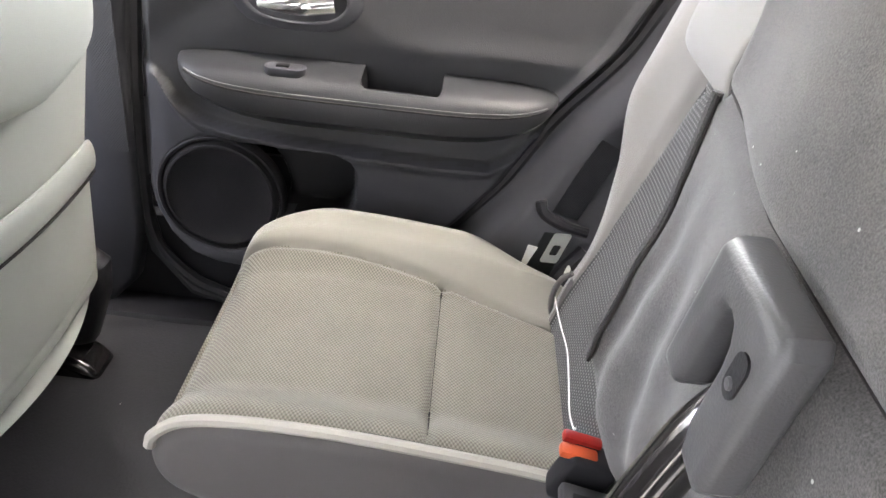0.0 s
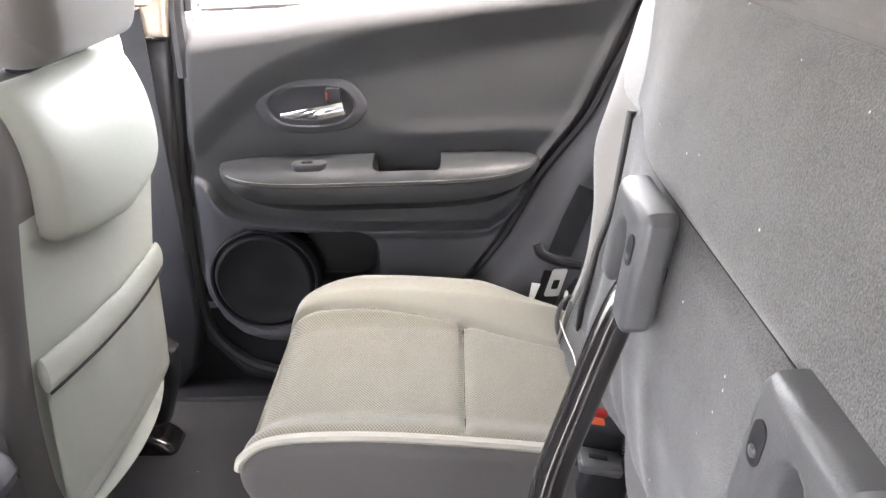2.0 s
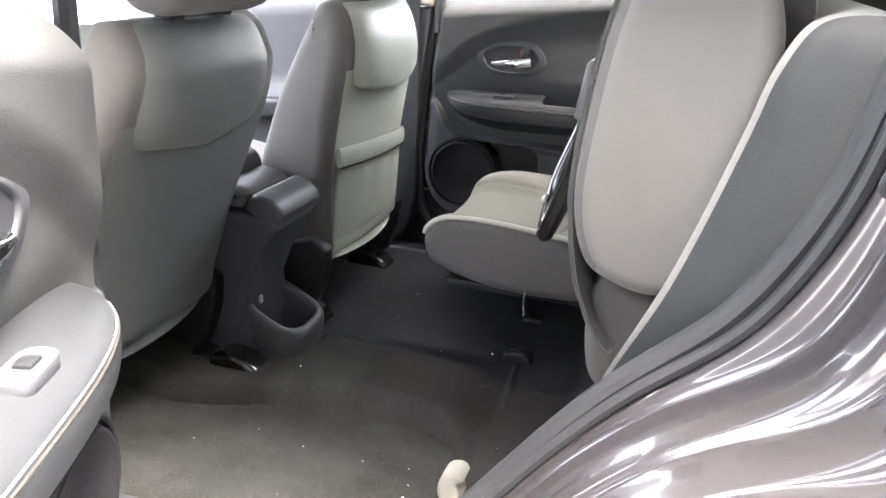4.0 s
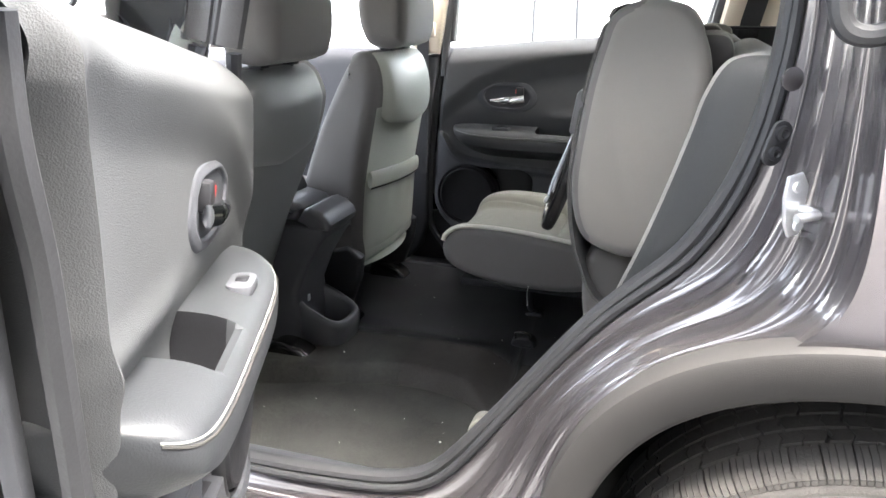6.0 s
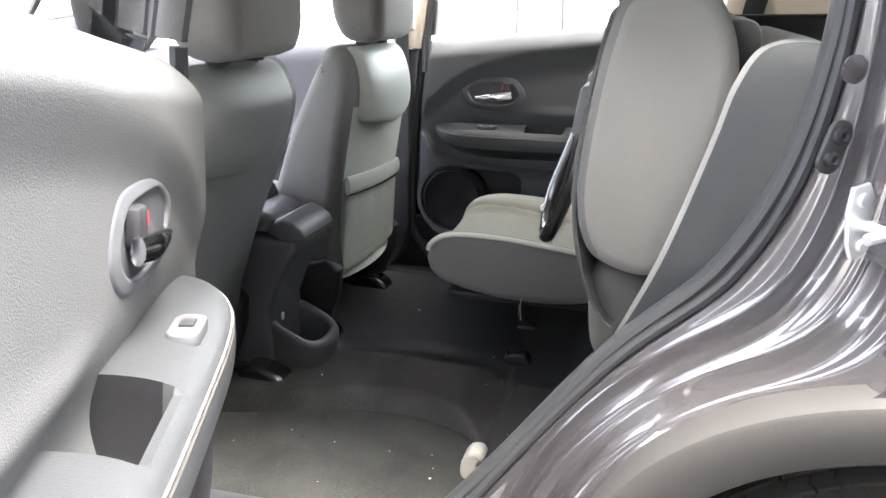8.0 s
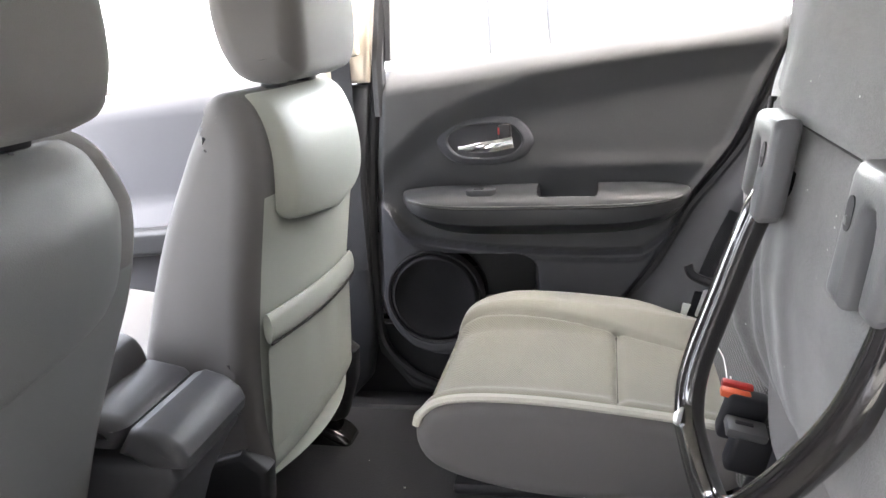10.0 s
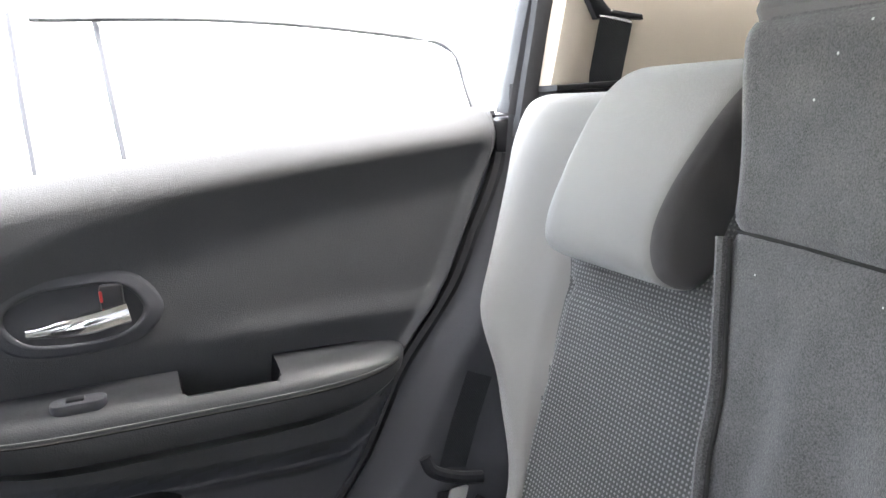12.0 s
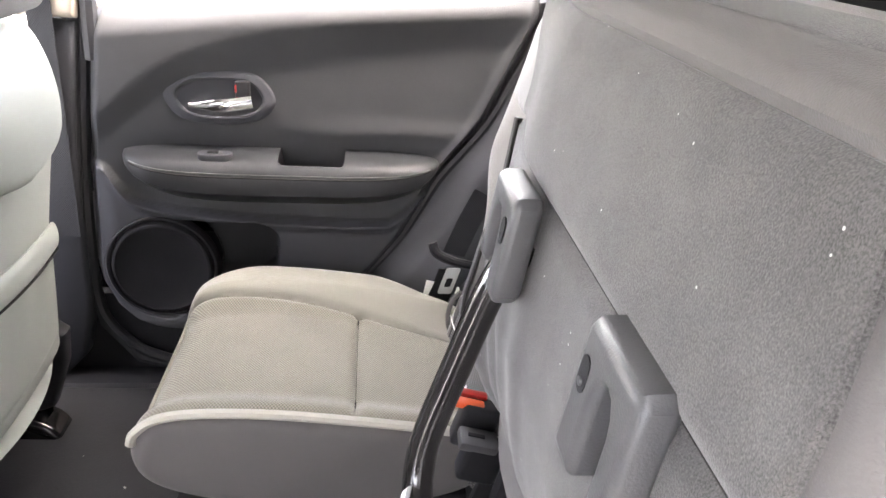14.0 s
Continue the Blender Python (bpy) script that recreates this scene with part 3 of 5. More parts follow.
tagged(obj("sill_trim", bm, PANEL_LOW), "dark plastic scuff plate on the open door's sill", "trim", kind="structure")

# pillars and side trims on the far side
bm = bmesh.new()
add_prism(bm, [(-0.66, 0.44), (-0.55, 0.46), (-0.495, 0.52), (-0.472, 0.62), (-0.468, 0.8), (-0.462, 0.95), (-0.432, 1.165), (-0.500, 1.165), (-0.535, 0.95), (-0.56, 0.75), (-0.60, 0.58), (-0.68, 0.50)], lambda a, b, d: Vector((a, d, b)), 0.662, 0.72, 0.012, 3)
tagged(obj("pillar_trim", bm, PILLAR), "dark lower trim of the centre pillar", "trim", kind="structure")
bm = bmesh.new()
add_prism(bm, [(-0.432, 1.168), (-0.404, 1.35), (-0.39, 1.5), (-0.50, 1.5), (-0.515, 1.35), (-0.525, 1.168)], lambda a, b, d: Vector((a, d - 0.06 * max(b - 1.2, 0), b)), 0.655, 0.70, 0.012, 3)
tagged(obj("pillar_trim", bm, BEIGE), "beige upper trim of the centre pillar", "trim", kind="structure")
bm = bmesh.new()
add_tube(bm, [(-0.415, 0.672, 1.10), (-0.412, 0.672, 1.2), (-0.385, 0.66, 1.36), (-0.37, 0.645, 1.5)], 0.014, 8)
add_tube(bm, [(-0.447, 0.68, 1.2), (-0.462, 0.685, 0.95), (-0.476, 0.69, 0.68), (-0.46, 0.69, 0.58), (-0.40, 0.69, 0.50), (-0.30, 0.69, 0.472)], 0.013, 8)
tagged(obj("body_seal", bm, RUBBER), "black rubber door opening seal", "seal", kind="structure")

# shoulder belt anchor on the centre pillar
belt = thing("front_seat_belt", (-0.48, 0.64, 1.24), "black front seat belt with its beige height adjuster", "seat belt")
part("webbing", prism([(-0.495, 0.78), (-0.455, 0.78), (-0.463, 1.235), (-0.503, 1.235)], lambda a, b, d: Vector((a - 0.03 * (1.235 - b), d, b)), 0.648, 0.651), WEB, belt)
part("slide_plate", box((-0.48, 0.645, 1.30), (0.035, 0.012, 0.17), 0.004), BEIGE, belt)
part("anchor", box((-0.475, 0.636, 1.232), (0.07, 0.018, 0.022), 0.006), BLACK, belt)
part("anchor_cover", box((-0.45, 0.632, 1.245), (0.03, 0.02, 0.045), 0.008), BEIGE, belt)

# far quarter trim behind the door
bm = bmesh.new()
rows = []
for j in range(40):
    z = 0.44 + j / 39 * 0.835
    x0 = lerp_table(DOOR_REAR, z) + 0.010
    rows.append([Vector((x0 + (1.30 - x0) * (i / 50) ** 1.6, 0.672 - 0.035 * sm(0, 0.06, (1.30 - x0) * (i / 50) ** 1.6) - 0.05 * sm(0.95, 0.7, z) * sm(0.0, 0.25, (i / 50) ** 1.6 * 1.2), z)) for i in range(51)])
add_grid(bm, rows)
tagged(obj("quarter_trim", bm, PANEL_LOW), "dark plastic quarter trim beside the rear seat", "trim", kind="structure")
bm = bmesh.new()
rows = []
for j in range(13):
    z = 1.268 + j / 12 * 0.235
    a, b = 0.395 + 0.16 * (z - 1.268), 0.735 + 1.0 * (z - 1.268)
    rows.append([Vector((a + (b - a) * i / 24, 0.632 - 0.10 * (z - 1.268) - 0.006 * sm(0, 0.1, i / 24) + 0.03 * (1 - sm(0, 0.05, i / 24)), z)) for i in range(25)])
add_grid(bm, rows)
tagged(obj("pillar_trim", bm, BEIGE), "beige trim of the rear pillar", "trim", kind="structure")
bm = bmesh.new()
add_prism(bm, [(0.40, 1.262), (1.30, 1.262), (1.30, 1.285), (0.74, 1.274), (0.40, 1.270)], lambda a, b, d: Vector((a, d, b)), 0.60, 0.70, 0.003)
add_box(bm, (0.390, 0.70, 1.205), (0.09, 0.05, 0.05), 0.01)
tagged(obj("trim_ledge", bm, BLACK), "black ledge under the pillar trim", "trim", kind="structure")
bm = bmesh.new()
add_tube(bm, spline([(0.385, 0.668, 1.20), (0.398, 0.662, 1.27), (0.418, 0.648, 1.40), (0.41, 0.63, 1.47)], 8), [(0.020, 0.013)] * 25, 10, squash=(1, 0, 0))
add_tube(bm, spline([(0.40, 0.674, 1.20), (0.36, 0.676, 1.10), (0.29, 0.678, 0.99), (0.21, 0.678, 0.88), (0.13, 0.68, 0.76), (0.03, 0.68, 0.64)], 8), 0.012, 8)
tagged(obj("body_seal", bm, RUBBER), "black rubber seal along the rear door opening", "seal", kind="structure")

# roof, rear and front closure
bm = bmesh.new()
rows = []
for j in range(13):
    y = -0.62 + 1.24 * j / 12 - 0.03
    rows.append([Vector((-1.0 + 2.3 * i / 20, y, 1.555 - 0.10 * abs(2 * j / 12 - 1) ** 3 - 0.06 * abs(2 * i / 20 - 1) ** 3)) for i in range(21)])
add_grid(bm, rows)
tagged(obj("ceiling", bm, HEADLINER), "light fabric headliner", "ceiling", kind="structure")
bm = bmesh.new()
add_grid(bm, [[p + Vector((0, 0, 0.04)) for p in r] for r in rows])
add_box(bm, (0.1, 0.665, 1.49), (2.5, 0.07, 0.06), 0.015)
add_box(bm, (0.1, -0.725, 1.49), (2.5, 0.07, 0.06), 0.015)
add_box(bm, (1.30, -0.03, 1.47), (0.08, 1.3, 0.07), 0.015)
add_box(bm, (-1.02, -0.03, 1.50), (0.08, 1.3, 0.05), 0.015)
tagged(obj("roof", bm, PAINT), "grey metallic car roof and roof rails", "roof", kind="structure")
bm = bmesh.new()
add_box(bm, (1.42, -0.03, 0.56), (0.08, 1.4, 0.22), 0.02)
add_box(bm, (1.37, 0.60, 1.22), (0.14, 0.10, 0.52), 0.02, m=pose(0, 0, 0, 0, -14, 0))
add_box(bm, (1.37, -0.66, 1.22), (0.14, 0.10, 0.52), 0.02, m=pose(0, 0, 0, 0, -14, 0))
add_box(bm, (1.44, -0.03, 0.83), (0.07, 1.36, 0.55), 0.03)
tagged(obj("tailgate_frame", bm, PANEL_LOW), "dark trim round the rear hatch opening", "trim", kind="structure")

# tint added to cut the light falling on the backrests from the rear
tagged(obj("window_1", prism([(-0.62, 1.07), (0.56, 1.07), (0.50, 1.47), (-0.56, 1.47)], lambda a, b, d: Vector((1.45 + d - 0.30 * (b - 1.07), a, b)), 0.0, 0.005), DIM_GLASS), "unseen hatch window, tinted to dim light from behind", "window", kind="structure")

# ---------- front seats ----------
def front_seat(yc, label, recline=0.0, with_pocket=True):
    root = thing("car_seat", (-0.6, yc, 0.46), label, "car seat", "front seats")
    out = [(-0.470, 0.63), (-0.462, 0.72), (-0.452, 0.84), (-0.436, 0.94), (-0.418, 1.04), (-0.412, 1.12), (-0.428, 1.18), (-0.465, 1.203), (-0.505, 1.175), (-0.555, 1.08), (-0.61, 0.95), (-0.66, 0.80), (-0.69, 0.68), (-0.60, 0.615)]

    def lean(v):
        # a seat leaned back lies further forward at its foot
        v.x -= recline * max(1.13 - v.z, 0)
        return v

    def shape(v):
        # shoulders narrow towards the top, side bolsters stand forward
        t = (v.y - yc) / 0.225
        v.y = yc + (v.y - yc) * (1 - 0.16 * sm(1.0, 1.22, v.z)) * (0.94 + 0.06 * sm(0.6, 0.8, v.z))
        if v.x < -0.49:
            v.x += 0.045 * (1 - t * t) * sm(1.2, 1.0, v.z)
        else:
            v.x -= 0.012 * t * t
        return lean(v)

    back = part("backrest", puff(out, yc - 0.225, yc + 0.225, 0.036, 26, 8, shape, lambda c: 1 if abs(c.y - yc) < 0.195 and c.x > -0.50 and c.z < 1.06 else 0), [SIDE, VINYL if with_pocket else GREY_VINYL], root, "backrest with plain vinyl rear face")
    # padded upper rear panel
    up = [(-0.428, 1.050), (-0.398, 1.024), (-0.380, 1.046), (-0.376, 1.09), (-0.384, 1.14), (-0.405, 1.185), (-0.44, 1.195), (-0.45, 1.12)]

    def shape_up(v):
        t = (v.y - yc) / 0.17
        v.z -= 0.022 * (1 - abs(t)) * sm(1.10, 1.03, v.z)
        v.x -= 0.012 * t * t + 0.022 * t ** 6 + (0.0 if with_pocket else 0.016)
        return lean(v)

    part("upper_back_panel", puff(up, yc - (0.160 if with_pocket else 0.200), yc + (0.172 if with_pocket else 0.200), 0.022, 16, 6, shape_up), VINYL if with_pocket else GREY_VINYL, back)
    # map pocket with its gathered band
    XB = [(0.60, -0.472), (0.72, -0.462), (0.84, -0.452), (0.94, -0.436), (1.04, -0.418), (1.12, -0.412)]
    def back_at(y, z, lift):
        t = (y - yc) / 0.225
        return lean(Vector((lerp_table(XB, z) - 0.012 * t * t + lift, y, z)))

    def pocket_top(y):
        return 0.838 - 0.010 * (y - yc) / 0.19

    def sack(y):
        return 0.007 + 0.006 * math.cos((y - yc) / 0.19 * math.pi / 2)

    if with_pocket:
        bm = bmesh.new()
        rows = []
        for j in range(25):
            row = []
            for i in range(33):
                y = yc - 0.188 + 0.376 * i / 32
                z = 0.640 + (pocket_top(y) - 0.006 - 0.640) * j / 24
                row.append(back_at(y, z, sack(y) * sm(0.635, 0.68, z) + 0.0015 * math.sin(y * 60) * sm(0.7, 0.84, z)))
            rows.append(row)
        add_grid(bm, rows)
        pocket = part("map_pocket", bm, VINYL, back)
        bm = bmesh.new()
        band = [back_at(yc - 0.189 + 0.378 * i / 32, pocket_top(yc - 0.189 + 0.378 * i / 32) + 0.022, sack(yc - 0.189 + 0.378 * i / 32) + 0.001) for i in range(33)]
        add_tube(bm, band, [(0.0075, 0.0225)] * 33, 14, squash=(1, 0, 0))
        part("pocket_band", bm, VINYL, pocket)
        part("pocket_seam", tube([q + Vector((0.003, 0, -0.0235)) for q in band], 0.0022, 6), SEAM, pocket)
    for s in (-1, 1):
        edge = [shape(Vector((lerp_table(XB, z) - 0.0105, yc + s * 0.2075, z))) for z in [0.64 + 0.40 * i / 24 for i in range(25)]]
        part("piping", tube(edge, 0.003, 6), BLACK, back)
    hr = [(-0.400, 1.212), (-0.374, 1.235), (-0.370, 1.33), (-0.395, 1.42), (-0.43, 1.45), (-0.47, 1.44), (-0.50, 1.38), (-0.505, 1.30), (-0.485, 1.225), (-0.44, 1.207)]

    def shape_hr(v):
        v.y = yc + (v.y - yc) * (1 - 0.22 * sm(1.30, 1.46, v.z) - 0.10 * sm(1.27, 1.21, v.z))
        return v

    head = part("headrest", puff(hr, yc - 0.135, yc + 0.135, 0.035, 14, 8, shape_hr), SIDE, root, "grey cloth headrest")
    for s in (-1, 1):
        part("post", tube([(-0.445, yc + s * 0.06, 1.17), (-0.44, yc + s * 0.06, 1.26)], 0.006, 8), CHROME, head)
        part("post_collar", box((-0.446, yc + s * 0.06, 1.205), (0.03, 0.034, 0.012), 0.004), BLACK, head)
    cu = [(-1.10, 0.72), (-1.08, 0.775), (-0.98, 0.79), (-0.80, 0.765), (-0.64, 0.75), (-0.58, 0.70), (-0.58, 0.63), (-0.75, 0.60), (-1.0, 0.60), (-1.09, 0.65)]
    part("seat_cushion", puff([(a - 0.5 * recline, b) for a, b in cu], yc - 0.24, yc + 0.24, 0.04, 16, 6), SIDE, root)
    for s in (-1, 1):
        part("side_cover", prism([(-1.02, 0.50), (-0.60, 0.47), (-0.50, 0.51), (-0.468, 0.60), (-0.462, 0.66), (-0.50, 0.69), (-0.60, 0.66), (-1.02, 0.66)], lambda a, b, d: Vector((a - 0.47 * recline, yc + s * d, b)), 0.19, 0.232, 0.012, 3), BLACK, root, "black plastic seat base cover")
        back_off = 0.25 if recline and s < 0 else 0.0
        part("rail", box((-0.80 - back_off, yc + s * 0.19, 0.475), (0.56, 0.045, 0.035), 0.006), BLACK, root)
        part("rail_end_cap", puff([(-0.60, 0.462), (-0.60, 0.50), (-0.56, 0.512), (-0.51, 0.498), (-0.485, 0.475), (-0.49, 0.460), (-0.55, 0.456)], yc + s * 0.19 - 0.034, yc + s * 0.19 + 0.034, 0.012, 6, 5, put=lambda v: v + Vector((-back_off, 0, 0))), TUBE, root)
    return root


front_seat(0.305, "grey front passenger seat with pale vinyl back panel")
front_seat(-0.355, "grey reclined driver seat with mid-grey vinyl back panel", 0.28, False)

# ---------- centre console ----------
console = thing("centre_console", (-0.6, -0.04, 0.46), "dark plastic centre console with armrest lid and rear cup holder", "console")
cc = -0.045
side = [(-1.0, 0.45), (-0.60, 0.45), (-0.545, 0.475), (-0.540, 0.55), (-0.548, 0.62), (-0.520, 0.69), (-0.488, 0.745), (-0.466, 0.775), (-0.470, 0.800), (-0.70, 0.805), (-1.0, 0.78)]
part("console_body", prism(side, lambda a, b, d: Vector((a, cc + d * (1 - 0.10 * sm(0.65, 0.5, b)), b)), -0.086, 0.086, 0.018, 5), CONSOLE, console)
lid = [(-0.80, 0.810), (-0.80, 0.858), (-0.66, 0.866), (-0.58, 0.862), (-0.535, 0.852), (-0.525, 0.842), (-0.548, 0.810)]
part("armrest_lid", prism(lid, lambda a, b, d: Vector((a, cc + d, b)), -0.085, 0.087, 0.022, 6), CONSOLE, console)
part("lid_latch", prism([(-0.543, 0.810), (-0.521, 0.842), (-0.505, 0.847), (-0.478, 0.838), (-0.458, 0.822), (-0.452, 0.806), (-0.456, 0.792), (-0.50, 0.790), (-0.53, 0.806)], lambda a, b, d: Vector((a, cc + d, b)), -0.085, 0.087, 0.014, 5), CONSOLE, console)
part("hinge_block", puff([(-0.68, 0.83), (-0.68, 0.885), (-0.64, 0.905), (-0.60, 0.895), (-0.585, 0.86), (-0.60, 0.83)], cc - 0.080, cc + 0.082, 0.02, 10, 6), CONSOLE, console)
bm = bmesh.new()


def tub_loop(ra, rb, z, tip, n=48):
    out = []
    for j in range(n):
        t = 2 * math.pi * j / n
        cs, sn = math.cos(t), math.sin(t)
        a, b = math.copysign(abs(cs) ** 0.62, cs) * ra, math.copysign(abs(sn) ** 0.62, sn) * rb
        out.append(Vector((-0.505 + a, cc + b, z - tip * a)))
    return out


rows = [tub_loop(0.030, 0.045, 0.452, 0), tub_loop(0.052, 0.064, 0.456, 0), tub_loop(0.064, 0.074, 0.472, 0.05), tub_loop(0.070, 0.080, 0.51, 0.2), tub_loop(0.073, 0.083, 0.555, 0.45), tub_loop(0.073, 0.083, 0.566, 0.5), tub_loop(0.069, 0.079, 0.574, 0.5), tub_loop(0.062, 0.072, 0.576, 0.5), tub_loop(0.056, 0.066, 0.571, 0.5), tub_loop(0.053, 0.063, 0.558, 0.45), tub_loop(0.046, 0.056, 0.480, 0.05)]
vs, _ = add_grid(bm, rows, True)
bm.faces.new(vs[0]); bm.faces.new(vs[-1])
cup = part("cup_holder", bm, CONSOLE, console, "open plastic cup holder at floor level", 70)
# small steel plate added to show as a glint in the cup
part("cup_glint", box((-0.535, cc - 0.045, 0.600), (0.004, 0.012, 0.018), 0.002), STEEL, cup)

# ---------- rear bench, upright part ----------
def seam_y(x):
    return 0.470 - 0.16 * (x + 0.235) + 0.02 * math.sin((x + 0.235) * 7)


cushion = thing("rear_seat_cushion", (0.0, 0.36, 0.46), "light grey knitted rear seat cushion, folded down", "car seat")
out = [(-0.247, 0.695), (-0.236, 0.742), (-0.205, 0.766), (-0.15, 0.774), (-0.06, 0.772), (0.04, 0.762), (0.14, 0.748), (0.205, 0.735), (0.225, 0.69), (0.20, 0.64), (0.10, 0.612), (-0.05, 0.610), (-0.16, 0.628), (-0.225, 0.655)]


def cushion_shape(v):
    if v.z > 0.70:
        dip = 0.030 * sm(0.135, 0.21, v.y) * sm(0.50, 0.42, v.y) + 0.020 * sm(0.54, 0.60, v.y)
        dip += 0.002 * bell(0.53, 0.05, v.y)
        groove = 0.008 * bell(seam_y(v.x), 0.006, v.y) + 0.009 * bell(0.042, 0.006, v.x) * sm(0.128, 0.14, v.y) * sm(seam_y(v.x) + 0.005, seam_y(v.x), v.y)
        v.z -= (dip + groove) * sm(0.70, 0.735, v.z)
        # the outer rear corner is cut back for the belt
    v.y -= 0.09 * sm(0.06, 0.22, v.x) * sm(0.45, 0.60, v.y)
    v.y -= 0.05 * sm(-0.13, -0.25, v.x) * sm(0.45, 0.60, v.y)
    return v


def cushion_pick(c):
    if c.y < 0.128 and c.z < 0.765:
        return 2
    return 1 if c.z > 0.69 and c.y < seam_y(c.x) else 0


part("cushion", puff(out, 0.112, 0.605, 0.030, 120, 14, cushion_shape, cushion_pick), [CLOTH_X, KNIT, SIDE], cushion)
edge = [(-0.241, 0.724), (-0.234, 0.741), (-0.205, 0.762), (-0.15, 0.770), (-0.06, 0.768), (0.04, 0.758), (0.14, 0.745), (0.20, 0.733)]
part("piping", tube(spline([(a, 0.119, b) for a, b in edge], 6), 0.0065, 8), PIPING, cushion)
def cushion_seam(y):
    dip = 0.030 * sm(0.135, 0.21, y) * sm(0.50, 0.42, y)
    return Vector((0.042, y, 0.7606 - dip - 0.0075))


part("seam", tube([cushion_seam(0.135 + 0.30 * i / 24) for i in range(25)], 0.0018, 6), SEAM, cushion)
part("cushion_pan", box((0.0, 0.36, 0.606), (0.40, 0.44, 0.02), 0.006), BLACK, cushion)
for y in (0.30, 0.48):
    part("folding_leg", tube([(-0.03, y, 0.60), (-0.035, y, 0.50), (-0.02, y + 0.01, 0.462)], 0.012, 8), BLACK, cushion)
part("leg_foot", box((-0.02, 0.31, 0.468), (0.05, 0.05, 0.02), 0.006), BLACK, cushion)


def back_front(z):
    return lerp_table([(0.66, 0.185), (0.74, 0.205), (0.88, 0.256), (1.03, 0.307), (1.14, 0.340), (1.215, 0.360), (1.26, 0.39)], z)


BACK = [(0.195, 0.655), (0.205, 0.74), (0.256, 0.88), (0.307, 1.03), (0.340, 1.14), (0.358, 1.205), (0.385, 1.25), (0.43, 1.255), (0.462, 1.21), (0.43, 1.05), (0.385, 0.88), (0.325, 0.70), (0.27, 0.64)]


def rear_back(y0, y1, outer, label, pillow):
    """A rear backrest; outer is +1 where the wheel side lies at y1, -1 where it lies at y0."""
    root = thing("rear_bench_section", (0.25, (y0 + y1) / 2, 0.66), label, "car seat", "rear backrests")
    rim = y1 if outer > 0 else y0

    def inset(v):
        return (rim - v.y) * outer

    def shape(v):
        d = inset(v)
        frontness = sm(0.06, 0.0, v.x - back_front(v.z))
        v.x -= 0.034 * bell(0.09, 0.075, d) * frontness * (1 - 0.80 * sm(1.02, 0.84, v.z) * (outer > 0))
        v.x += 0.010 * bell(0.195 - 0.085 * (outer > 0) * sm(1.0, 0.74, v.z), 0.010, d) * frontness * sm(1.10, 1.05, v.z)
        v.x += 0.007 * bell(1.045, 0.007, v.z) * frontness * sm(0.19, 0.20, d)
        low = sm(0.28, 0.0, d)
        v.y -= outer * ((0.172 if outer > 0 else 0.10) * sm(1.00, 0.80, v.z) * low)
        if outer > 0:
            v.y -= 0.024 * bell(0.93, 0.04, v.z) * low
        return v

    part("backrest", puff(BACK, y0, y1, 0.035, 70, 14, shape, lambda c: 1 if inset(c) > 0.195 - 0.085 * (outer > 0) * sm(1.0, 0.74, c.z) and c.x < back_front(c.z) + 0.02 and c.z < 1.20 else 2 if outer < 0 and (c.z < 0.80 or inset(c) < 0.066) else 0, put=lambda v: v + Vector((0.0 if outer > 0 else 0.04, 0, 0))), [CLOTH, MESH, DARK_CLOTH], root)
    pad = [(0.278, 1.10), (0.268, 1.14), (0.280, 1.20), (0.305, 1.25), (0.345, 1.278), (0.395, 1.275), (0.40, 1.22), (0.36, 1.12), (0.32, 1.085)]
    p0, p1 = pillow

    def shape_pad(v):
        t = (v.y - p0) / (p1 - p0)
        v.x += 0.05 * sm(0.75, 1.05, t) ** 2 * sm(1.05, 1.30, v.z) * (1 if outer > 0 else 0.3)
        v.y -= 0.06 * sm(1.08, 1.28, v.z) * sm(0.5, 1.0, t) + 0.06 * sm(1.12, 1.28, v.z) * sm(0.4, 0.0, t)
        return v

    part("headrest", puff(pad, p0, p1, 0.020, 16, 10, shape_pad, lambda c: 1 if c.y < p0 + 0.012 else 0), [CLOTH, SIDE], root, "low padded headrest resting on the backrest")
    return root


far_back = rear_back(0.088, 0.640, 1, "upright grey rear backrest with dotted mesh centre", (0.225, 0.440))
rear_back(-0.66, 0.080, -1, "upright grey rear backrest behind the raised cushion", (-0.42, -0.18))
loop = part("loop", tube(spline([(0.210, 0.428, 0.787), (0.198, 0.433, 0.770), (0.192, 0.436, 0.742), (0.194, 0.434, 0.718), (0.203, 0.428, 0.703), (0.203, 0.420, 0.724), (0.204, 0.420, 0.750), (0.213, 0.422, 0.780)], 5), 0.0042, 8), SIDE, far_back, "grey cloth pull loop")
part("tab", prism(rounded(-0.004, -0.007, 0.004, 0.007, 0.003, 3), lambda a, b, d: Vector((0.204 + a * 0.4 + 0.3 * b, 0.432 - a - d * 0.3, 0.787 + b)), -0.003, 0.003), PIPING, loop, "pale plastic tab")

# ---------- rear bench, raised cushion ----------
raised = thing("raised_rear_seat_cushion", (0.27, -0.2, 0.80), "grey rear seat cushion flipped up showing its carpeted underside", "car seat")
out = [(0.190, 0.975), (0.176, 1.05), (0.188, 1.17), (0.206, 1.262), (0.226, 1.312), (0.285, 1.332), (0.342, 1.308), (0.372, 1.235), (0.368, 1.15), (0.345, 1.05), (0.317, 0.968), (0.282, 0.932), (0.222, 0.944)]
Y0, Y1 = -0.538, 0.092


def far_bow(y, z):
    return 0.030 * sm(-0.12, 0.085, y) * sm(0.97, 1.10, z) * (1 - 0.35 * sm(1.2, 1.3, z))


